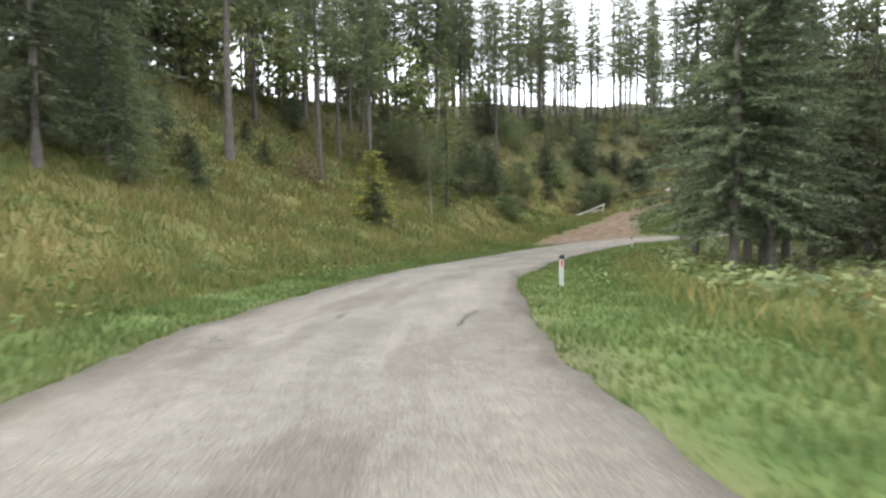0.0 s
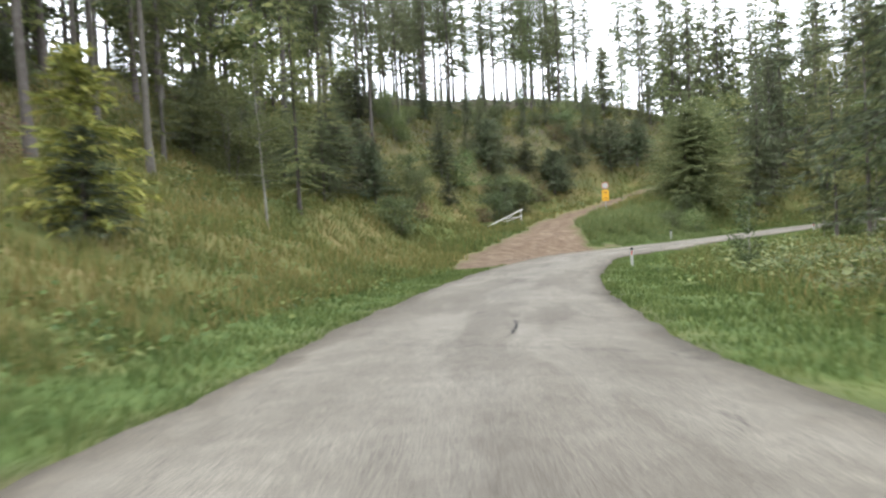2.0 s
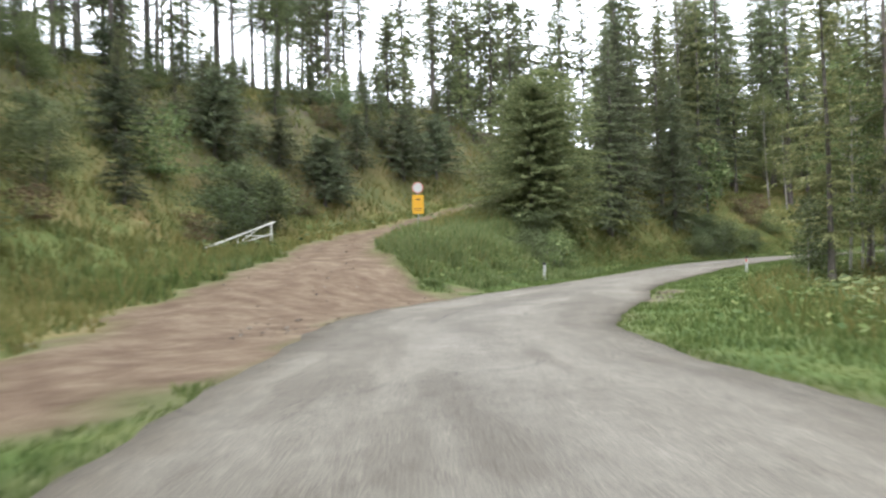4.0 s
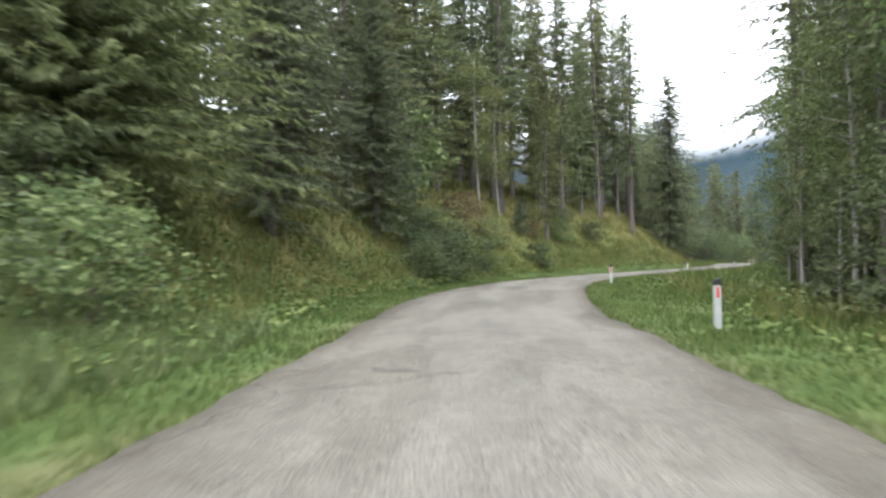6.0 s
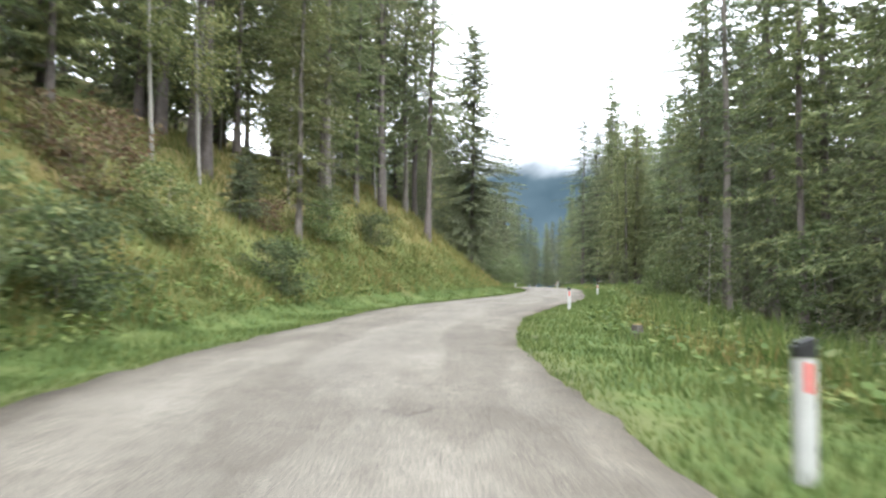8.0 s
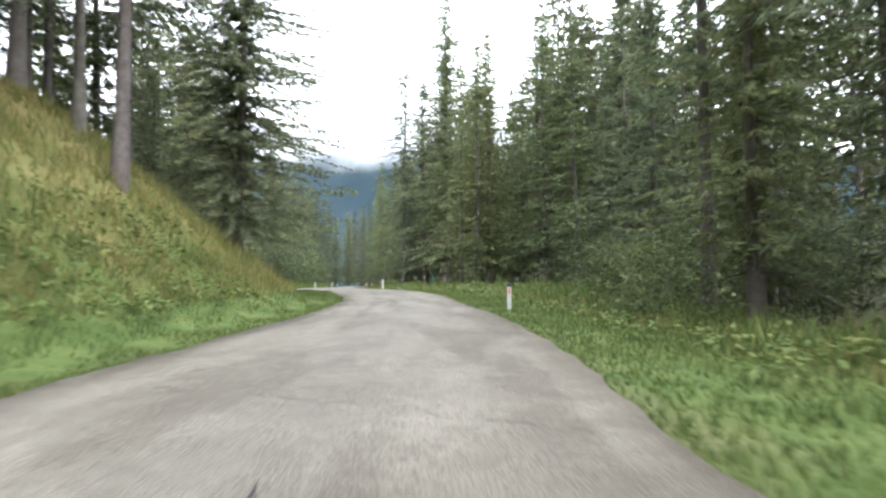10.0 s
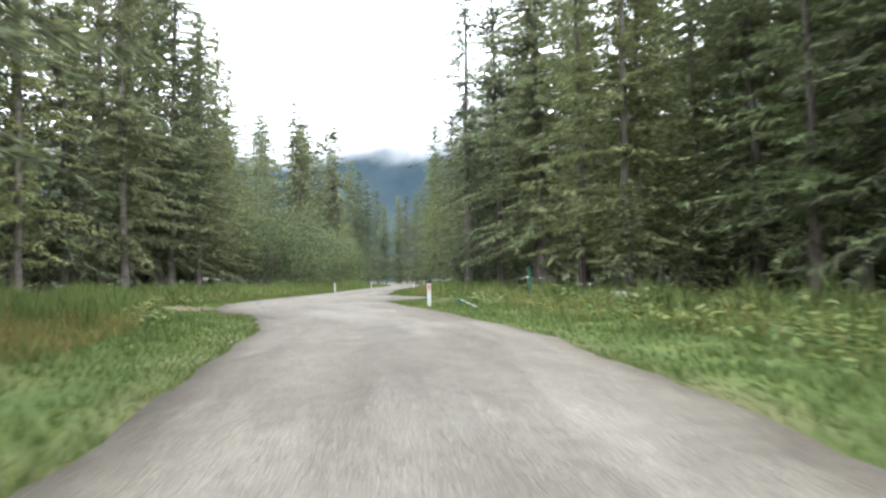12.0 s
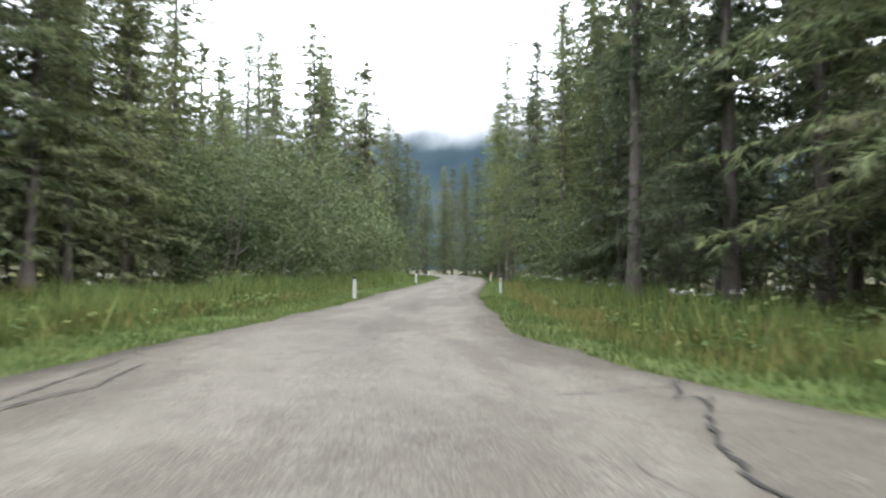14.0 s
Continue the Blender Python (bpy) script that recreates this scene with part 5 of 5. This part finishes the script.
# ---------------------------------------------------------------- side road, mountain, signs, barriers
def build_cracks():
    """Open cracks in the asphalt: ragged thin dark ribbons, a few millimetres proud of the surface."""
    lines = ((1.9, ((148.5, 86.08), (149.19, 86.14), (150.4, 86.3), (151.9, 86.76), (152.76, 86.74), (155.86, 87.21), (158.42, 87.33), (159.45, 87.3))), (1.4, ((161.2, 86.9), (162.3, 86.8), (164.67, 86.77))),
             (1.8, ((161.0, 86.72), (161.97, 86.5), (162.6, 86.3), (164.1, 86.4))), (1.8, ((162.82, 80.47), (162.13, 80.67), (161.59, 80.95), (161.76, 80.7), (161.3, 80.74))), (1.8, ((161.76, 80.57), (160.49, 81.14), (159.19, 81.56), (158.55, 81.42), (157.72, 81.38), (156.77, 81.13))), (1.5, ((24.17, 69.82), (24.92, 70.42), (25.75, 71.21), (26.91, 72.04))), (1.6, ((27.31, 75.51), (28.0, 75.39))), (1.0, ((24.88, 69.0), (25.37, 69.39))),
             (1.0, ((26.1, 69.26), (26.85, 69.79), (27.36, 70.28))), (2.2, ((7.66, 38.12), (8.2, 39.2), (8.53, 40.16))), (2.2, ((8.3, 41.58), (8.64, 42.04))), (1.5, ((-0.6, 10.73), (-0.36, 11.9))), (1.6, ((1.17, 9.72), (1.48, 11.1), (1.87, 12.16))),
             (1.6, ((101.23, 87.65), (99.67, 87.61))), (1.8, ((98.07, 87.66), (99.05, 87.34), (100.26, 87.37))), (1.3, ((38.37, 78.91), (39.15, 79.31))), (1.2, ((40.47, 79.19), (41.54, 79.58))), (1.5, ((128.14, 83.81), (126.83, 83.74), (126.63, 83.9))), (1.3, ((166.94, 84.77), (167.6, 84.74))))
    rng = np.random.default_rng(9)
    vs, fs, o = [], [], 0
    for open_crack, q in lines:
        q = np.array(q)
        run = np.concatenate([[0], np.cumsum(np.linalg.norm(np.diff(q, axis=0), axis=1))])
        u = np.arange(0, run[-1] + 0.05, 0.12)
        p = np.stack([np.interp(u, run, q[:, k]) for k in range(2)], 1) + rng.normal(0, 0.022, (len(u), 2))
        d = unit(np.gradient(p, axis=0))
        w = 0.010 * open_crack * rng.uniform(0.3, 1.5, len(u)) * np.clip(np.minimum(u, run[-1] - u) * 3 + 0.2, 0, 1)
        s, off, zr = place(p[:, 0], p[:, 1])[:3]
        left, right = np.interp(s, EDGES[:, 0], EDGES[:, 1]), np.interp(s, EDGES[:, 0], EDGES[:, 2])
        z = zr + 0.05 * (1 - (2 * (off - right) / (left - right) - 1) ** 2) + 0.018
        nn = np.stack([-d[:, 1], d[:, 0]], 1) * w[:, None]
        vs.append(np.stack([np.column_stack([p - nn, z]), np.column_stack([p + nn, z])], 1).reshape(-1, 3))
        k = o + 2 * np.arange(len(u) - 1)
        fs.append(np.stack([k, k + 1, k + 3, k + 2], 1))
        o += 2 * len(u)
    tagged(new("road_cracks", sheet("road_cracks", np.concatenate(vs), np.concatenate(fs), CRACK)), "dark open cracks in the worn asphalt", "crack", kind="stuff")


build_cracks()


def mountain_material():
    m = bpy.data.materials.new("hazy_mountain_glow")
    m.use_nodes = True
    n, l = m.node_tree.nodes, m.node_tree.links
    # the slope glows by itself: sun and sky do not light it
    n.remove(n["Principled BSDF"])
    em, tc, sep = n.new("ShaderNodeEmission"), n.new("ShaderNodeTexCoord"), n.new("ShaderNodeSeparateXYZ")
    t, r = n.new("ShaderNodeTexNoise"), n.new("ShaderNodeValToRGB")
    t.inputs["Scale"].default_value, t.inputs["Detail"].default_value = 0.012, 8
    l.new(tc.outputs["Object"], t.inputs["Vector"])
    # both forest tones carry the blue haze of distance in their colour
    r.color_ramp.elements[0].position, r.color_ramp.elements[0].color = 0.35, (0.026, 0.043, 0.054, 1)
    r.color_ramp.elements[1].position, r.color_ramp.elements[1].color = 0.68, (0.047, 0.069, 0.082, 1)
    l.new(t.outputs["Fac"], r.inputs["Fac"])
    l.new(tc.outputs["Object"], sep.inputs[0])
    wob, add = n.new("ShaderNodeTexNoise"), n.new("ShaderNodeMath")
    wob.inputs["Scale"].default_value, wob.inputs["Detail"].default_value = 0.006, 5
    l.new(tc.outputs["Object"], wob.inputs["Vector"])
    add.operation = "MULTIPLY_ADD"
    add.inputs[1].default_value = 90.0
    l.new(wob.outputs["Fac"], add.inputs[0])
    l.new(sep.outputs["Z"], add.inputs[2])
    # low cloud painted on the slope: the glow blends to near white with height
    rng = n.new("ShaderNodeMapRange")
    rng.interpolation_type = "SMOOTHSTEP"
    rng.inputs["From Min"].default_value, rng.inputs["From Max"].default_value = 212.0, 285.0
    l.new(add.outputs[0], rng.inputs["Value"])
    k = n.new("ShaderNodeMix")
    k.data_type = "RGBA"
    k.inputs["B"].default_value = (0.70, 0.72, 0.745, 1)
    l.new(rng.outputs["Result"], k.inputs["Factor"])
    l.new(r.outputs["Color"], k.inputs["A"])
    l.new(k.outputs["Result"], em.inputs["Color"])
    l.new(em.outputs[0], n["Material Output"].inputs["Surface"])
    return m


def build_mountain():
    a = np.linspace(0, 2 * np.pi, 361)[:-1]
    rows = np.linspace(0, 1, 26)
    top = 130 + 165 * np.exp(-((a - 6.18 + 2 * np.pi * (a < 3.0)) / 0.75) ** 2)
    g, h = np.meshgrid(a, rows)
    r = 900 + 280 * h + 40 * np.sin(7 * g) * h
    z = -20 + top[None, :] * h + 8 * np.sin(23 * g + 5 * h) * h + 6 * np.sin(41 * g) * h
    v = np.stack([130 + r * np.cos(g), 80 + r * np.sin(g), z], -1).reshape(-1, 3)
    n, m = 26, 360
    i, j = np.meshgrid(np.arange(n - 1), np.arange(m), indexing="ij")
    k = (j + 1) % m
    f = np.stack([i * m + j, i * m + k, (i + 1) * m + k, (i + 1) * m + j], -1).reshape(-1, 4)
    return tagged(new("backdrop", sheet("backdrop", v, f, mountain_material(), True)), "distant wooded mountain, self-glowing, with blue haze and low cloud painted into its colour", "mountain", kind="structure")


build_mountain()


def forest_sign():
    ob = tagged(new("traffic_sign"), "round white prohibition sign with red rim above a yellow board", "road sign")
    part("post", rod((0, 0, -0.5), (0, 0, 3.35), 0.035), STEEL, ob, "grey steel tube")
    disc = part("disc", rod((0, -0.035, 3.2), (0, -0.06, 3.2), 0.34, seg=40), FADED, ob, "round sign with red rim")
    part("white_face", rod((0, -0.058, 3.2), (0, -0.066, 3.2), 0.275, seg=40), WHITE, disc)
    board = part("board", box(0.68, 0.02, 1.12, (0, -0.05, 2.2), 0.008), YELLOW, ob, "yellow upright board")
    part("board_symbol", box(0.26, 0.008, 0.10, (0, -0.064, 2.5), 0.003), BLACK, board, "black bar-shaped symbol")
    part("board_line", box(0.5, 0.006, 0.035, (0, -0.063, 1.95), 0.002), BLACK, board)
    part("board_line", box(0.44, 0.006, 0.035, (0, -0.063, 1.85), 0.002), BLACK, board)
    return ob


_s = forest_sign()
_s.matrix_basis = pose(40.1, 92.9, ground(40.1, 92.9) - 0.35, 0, 0, -36)


def rail_gate():
    """An open wooden gate: one long sloping top rail, a lower rail, struts and posts."""
    ob = tagged(new("barrier_gate"), "white-painted open wooden barrier with two rails beside the dirt track", "barrier")
    a, b = Vector((26.9, 92.1, 0)), Vector((32.4, 96.6, 0))
    za, zb = ground(a.x, a.y), ground(b.x, b.y)
    top_a, top_b = Vector((a.x, a.y, za + 0.12)), Vector((b.x, b.y, zb + 1.2))
    part("top_rail", rod(top_a, top_b + (top_b - top_a) * 0.03, 0.055), WHITE_PAINT, ob)
    low_a, low_b = top_a.lerp(top_b, 0.45) - Vector((0, 0, 0.42)), top_b - Vector((0, 0, 0.62))
    part("lower_rail", rod(low_a, low_b, 0.045), WHITE_PAINT, ob)
    for u in (0.02, 0.45, 0.98):
        p = top_a.lerp(top_b, u)
        part("post", rod((p.x, p.y, ground(p.x, p.y) - 0.4), p, 0.065), WHITE_PAINT, ob)
    part("strut", rod(top_a.lerp(top_b, 0.47), low_a.lerp(low_b, 0.75), 0.03), WHITE_PAINT, ob)
    part("strut", rod(low_a, top_a.lerp(top_b, 0.8), 0.03), WHITE_PAINT, ob)
    return ob


rail_gate()


def pole_barrier():
    ob = tagged(new("pole_barrier"), "low green and white banded barrier pole on a short post", "barrier")
    a, b = Vector((152.1, 79.4, 0)), Vector((147.9, 79.5, 0))
    a.z, b.z = ground(a.x, a.y) + 0.27, ground(b.x, b.y) + 0.10
    part("post", box(0.16, 0.16, 1.0, (a.x, a.y, a.z - 0.44), 0.015), GREEN_PAINT, ob, "squat green post")
    part("fork_post", box(0.12, 0.12, 0.9, (b.x, b.y, b.z - 0.46), 0.015), GREEN_PAINT, ob)
    for k in range(6):
        part("band", rod(a.lerp(b, k / 6), a.lerp(b, (k + 1) / 6), 0.032), GREEN_PAINT if k % 2 == 0 else WORN_PAINT, ob)
    return ob


pole_barrier()
_g = tagged(new("marker_post"), "slim dark green wooden marker post at the forest edge", "post")
part("body", box(0.12, 0.12, 1.7, (0, 0, 0.5), 0.015), GREEN_PAINT, _g)
_g.matrix_basis = pose(155.3, 75.9, ground(155.3, 75.9), 0, 3, 20)


def tree_stump():
    """A low sawn stump: a flared bark ring and a pale cut face."""
    ob = tagged(new("tree_stump"), "low sawn tree stump with pale yellow cut face in the grass", "stump")
    bm = rod((0, 0, -0.15), (0, 0, 0.3), 0.15, 0.11, 14)
    for v in bm.verts:
        v.co.x, v.co.y = v.co.x * (1 + 0.12 * math.sin(5 * v.co.y * 9)), v.co.y * (1 + 0.1 * math.cos(4 * v.co.x * 9))
    part("bark", bm, BARK, ob)
    part("cut_face", rod((0, 0, 0.295), (0.004, 0, 0.315), 0.1, 0.096, 14), CUT_WOOD, ob, "pale yellow sawn wood")
    return ob


_stump = tree_stump()
_stump.matrix_basis = pose(85.2, 84.4, ground(85.2, 84.4))


def log_pile():
    """Three short peeled logs lying against each other."""
    ob = tagged(new("log_pile"), "small pile of short pale peeled logs at the forest edge", "log pile")
    for k, (x, z, turn) in enumerate(((-0.13, 0.12, 0.05), (0.14, 0.12, -0.06), (0.0, 0.34, 0.02))):
        d = Vector((math.sin(turn + 0.4), math.cos(turn + 0.4), 0.02)) * 0.55
        c = Vector((x, 0, z))
        part("log", rod(c - d, c + d, 0.125, 0.115, 12), DRY_WOOD, ob)
    return ob


_logs = log_pile()
_logs.matrix_basis = pose(148.6, 74.4, ground(148.6, 74.4), 0, 0, -35)


def boulder(seed, size):
    rng = np.random.default_rng(seed)
    ob = tagged(new("boulder"), "rounded grey field stone in the grass", "stone", "stones at the forest edge")
    bm = bmesh.new()
    bmesh.ops.create_icosphere(bm, subdivisions=3, radius=size)
    for v in bm.verts:
        v.co *= 1 + 0.16 * noise.noise(v.co * (2.2 / size) + Vector((seed, 0, 0)))
        v.co.z *= 0.62
    part("stone", bm, STONE, ob)
    return ob


for k, (x, y, size) in enumerate(((149.2, 73.4, 0.24), (149.9, 73.1, 0.3), (147.6, 74.9, 0.14))):
    boulder(k, size).matrix_basis = pose(x, y, ground(x, y) + 0.25 * size, 0, 0, 40 * k)


def brushwood():
    """Cut dry branches thrown in a flat heap."""
    rng = np.random.default_rng(12)
    paths = []
    for _ in range(70):
        a, b = rng.uniform(-1.5, 1.5), rng.normal(0, 0.45)
        turn, ln = rng.normal(0.1, 0.35), rng.uniform(0.5, 1.6)
        d = np.array([math.cos(turn), math.sin(turn), rng.normal(0, 0.08)]) * ln / 2
        c = np.array([a, b, rng.uniform(0.05, 0.42) * math.exp(-(a / 1.4) ** 2) + 0.05])
        paths.append((np.stack([c - d, c + np.array([0, 0, 0.05]), c + d]), np.array([0.026, 0.02, 0.008])))
    ob = tagged(new("brushwood_heap"), "flat heap of pale dry cut branches under the spruces", "branch pile")
    part("branches", sheet("branches", *tubes(paths, 5), DRY_WOOD, True), None, ob)
    return ob


_heap = brushwood()
_heap.matrix_basis = pose(109.6, 74.9, ground(109.6, 74.9), 0, 0, -10)
# ---------------------------------------------------------------- grass and herbs, uncountable, one object a kind
def scatter(count, s0, s1, near, far, side, seed, bias=1.6):
    """Plan points beside the asphalt: distance outside its edge from near to far, denser close to the road."""
    rng = np.random.default_rng(seed)
    s = rng.uniform(s0, s1, count)
    o = near + (far - near) * rng.random(count) ** bias
    left, right = np.interp(s, EDGES[:, 0], EDGES[:, 1]), np.interp(s, EDGES[:, 0], EDGES[:, 2])
    d = np.where(side > 0, left + o, right - o)
    c = np.stack([np.interp(s, ARC, LINE[:, k]) for k in range(2)], 1)
    a = np.stack([np.interp(s, ARC, ALONG[:, k]) for k in range(2)], 1)
    p = c + d[:, None] * np.stack([-a[:, 1], a[:, 0]], 1)
    z, out, dirt = terrain(p[:, 0], p[:, 1])
    keep = (out > near - 0.03) & (dirt < 0.25)
    return np.stack([p[:, 0], p[:, 1], z], 1)[keep], out[keep], rng


def grass(name, label, mat, patches, height, width, lean):
    vs = []
    for k, (count, s0, s1, near, far, side, bias) in enumerate(patches):
        p, out, rng = scatter(count, s0, s1, near, far, side, 300 + k + len(name), bias)
        n = len(p)
        tall = 0.65 + 0.5 * wave(p[:, 0], p[:, 1], 3.3, 8) + 0.25 * rng.random(n)
        h = np.clip(height[0] + (height[1] - height[0]) * smooth(0.3, 4.0, out), 0, 9) * np.clip(tall, 0.3, 1.5)
        a = rng.uniform(0, 6.283, n)
        tip = p + np.stack([np.cos(a) * h * lean * rng.random(n), np.sin(a) * h * lean * rng.random(n), h], 1)
        b = rng.uniform(0, 6.283, n)
        vs.append(blades(p - (0, 0, 0.02), tip, width * rng.uniform(0.6, 1.4, n) * (1 + 0.08 * out), np.stack([np.cos(b), np.sin(b), 0 * b], 1))[0])
    v = np.concatenate(vs)
    return tagged(new(name, sheet(name, v, np.arange(len(v)).reshape(-1, 3), mat)), label, "grass", kind="stuff")


grass("verge_grass", "short fresh green grass along the road edge", TURF,
      [(140000, -8, 240, 0.0, 4.0, 1, 1.3), (150000, -8, 240, 0.0, 6.0, -1, 1.3), (26000, 77, 111, 2.0, 11.0, 1, 1.0), (12000, 240, 320, 0.0, 4.0, 1, 1.2), (12000, 240, 320, 0.0, 4.0, -1, 1.2)], (0.10, 0.24), 0.035, 0.8)
grass("bank_grass", "tall yellowing dry grass on the steep bank", HAY,
      [(82000, -5, 77, 2.2, 27.0, 1, 1.25), (56000, 108, 191, 2.2, 16.0, 1, 1.2), (20000, 77, 108, 2.5, 15.0, 1, 1.0), (30000, -5, 240, 3.0, 12.0, -1, 1.2), (22000, 191, 240, 2.5, 9.0, 1, 1.2), (62000, 59, 125, 14.0, 46.0, 1, 1.0), (16000, 15, 62, 26.0, 42.0, 1, 1.0), (9000, 218, 265, 1.3, 5.0, -1, 1.0), (5000, 216, 255, 2.0, 5.0, 1, 1.0)], (0.28, 0.55), 0.035, 0.9)
grass("tall_weeds", "knee-high green weeds along the forest edge", HERB,
      [(16000, 212, 280, 2.4, 6.0, 1, 1.0), (9000, 214, 280, 2.6, 7.0, -1, 1.0), (9000, 196, 214, 3.0, 6.5, 1, 1.0), (7000, 170, 214, 6.0, 9.5, -1, 1.0), (9000, 119, 188, 4.0, 9.0, -1, 1.0), (3000, 77, 113, 1.8, 10.0, 1, 1.1)], (0.55, 0.85), 0.045, 0.7)

grass("island_grass", "soft pale green tall grass on the island by the track", PALE_GRASS, [(15000, 84, 104, 1.2, 9.5, 1, 1.0)], (0.40, 0.75), 0.035, 1.0)


def herbs(name, label, mat, patches, size, rise, wide=0.42, low=0.2):
    """Broad leaves on short stalks in loose clumps."""
    vs = []
    for k, (clumps, per, s0, s1, near, far, side) in enumerate(patches):
        p, out, rng = scatter(clumps, s0, s1, near, far, side, 500 + k + len(name), 1.1)
        c = np.repeat(p, per, 0)
        n = len(c)
        r = wide * np.sqrt(rng.random(n))
        a = rng.uniform(0, 6.283, n)
        q = c + np.stack([np.cos(a) * r, np.sin(a) * r, rise * rng.uniform(low, 1.0, n)], 1)
        e = rng.uniform(-0.5, 0.5, n)
        d = np.stack([np.cos(a) * np.cos(e), np.sin(a) * np.cos(e), np.sin(e)], 1)
        ln = size * rng.uniform(0.5, 1.3, n)
        sd = unit(np.stack([-np.sin(a), np.cos(a), rng.normal(0, 0.4, n)], 1))
        vs.append(kites(q, q + d * ln[:, None], ln * 0.7, sd)[0])
    v = np.concatenate(vs)
    return tagged(new(name, sheet(name, v, np.arange(len(v)).reshape(-1, 4), mat)), label, "undergrowth", kind="stuff")


herbs("bank_herbs", "broad-leaved green and yellow herbs on the bank", HERB,
      [(650, 16, 117, 174, 2.0, 5.2, 1), (420, 12, 0, 63, 1.5, 9.0, 1), (1000, 12, 79, 121, 1.4, 8.0, 1), (150, 12, 121, 135, 1.8, 8.0, 1), (420, 12, 19, 119, 2.0, 9.0, -1), (600, 12, 119, 191, 2.0, 9.0, -1), (500, 12, 187, 245, 2.5, 8.0, -1), (700, 14, 196, 252, 2.2, 7.0, 1)], 0.16, 0.40)
herbs("forest_undergrowth", "low green bilberry and fern cover under the trees", LEAF,
      [(700, 12, -5, 140, 12.0, 26.0, 1), (1500, 12, -5, 191, 5.0, 20.0, -1), (500, 12, 191, 250, 6.0, 16.0, -1), (400, 12, 188, 250, 7.0, 16.0, 1)], 0.3, 0.6)

herbs("umbel_flowers", "dull white umbel flowers among the weeds", PETAL,
      [(18, 16, 208, 245, 3.2, 4.6, 1), (20, 16, 219, 248, 2.8, 4.6, -1), (7, 16, 188, 204, 3.0, 6.0, -1), (10, 16, 205, 226, 4.0, 6.0, 1), (8, 16, 210, 222, 4.0, 6.5, -1)], 0.07, 1.05, 0.10, 0.92)


def clods():
    """Clods of earth, pebbles and chips along the seam of asphalt and bare earth."""
    rng = np.random.default_rng(77)
    lines = (((20.64, 71.08), (22.87, 72.27), (27.44, 75.24), (31.57, 77.92), (35.65, 80.01)), ((32.66, 70.97), (35.41, 72.41), (38.61, 74.20)), ((23.50, 74.20), (27.71, 82.03), (31.82, 89.46), (36.80, 95.42)), ((149.45, 87.96), (153.04, 89.33), (156.71, 90.34)))
    p = []
    for q, count, wide in zip(lines, (330, 150, 260, 80), (0.35, 0.22, 1.7, 0.7)):
        q = np.array(q)
        run = np.concatenate([[0], np.cumsum(np.linalg.norm(np.diff(q, axis=0), axis=1))])
        u = rng.uniform(0, run[-1], count)
        p.append(np.stack([np.interp(u, run, q[:, k]) for k in range(2)], 1) + rng.normal(0, wide, (count, 2)))
    p = np.concatenate(p)
    z, out, dirt = terrain(p[:, 0], p[:, 1])
    p, z = p[out > 0.03], z[out > 0.03]
    n = len(p)
    r = 0.014 + 0.05 * rng.random(n) ** 3
    corner = np.array([(1, 0, 0), (0, 1, 0), (-1, 0, 0), (0, -1, 0), (0, 0, 0.7), (0, 0, -0.7)])
    v = np.column_stack([p, z + 0.3 * r])[:, None] + corner[None] * r[:, None, None] * rng.uniform(0.6, 1.4, (n, 6, 1))
    f = np.array([(0, 1, 4), (1, 2, 4), (2, 3, 4), (3, 0, 4), (1, 0, 5), (2, 1, 5), (3, 2, 5), (0, 3, 5)])
    f = (f[None] + 6 * np.arange(n)[:, None, None]).reshape(-1, 3)
    tagged(new("earth_clods", sheet("earth_clods", v.reshape(-1, 3), f, CLOD)), "loose clods of earth and pebbles along the track", "gravel", kind="stuff")


clods()
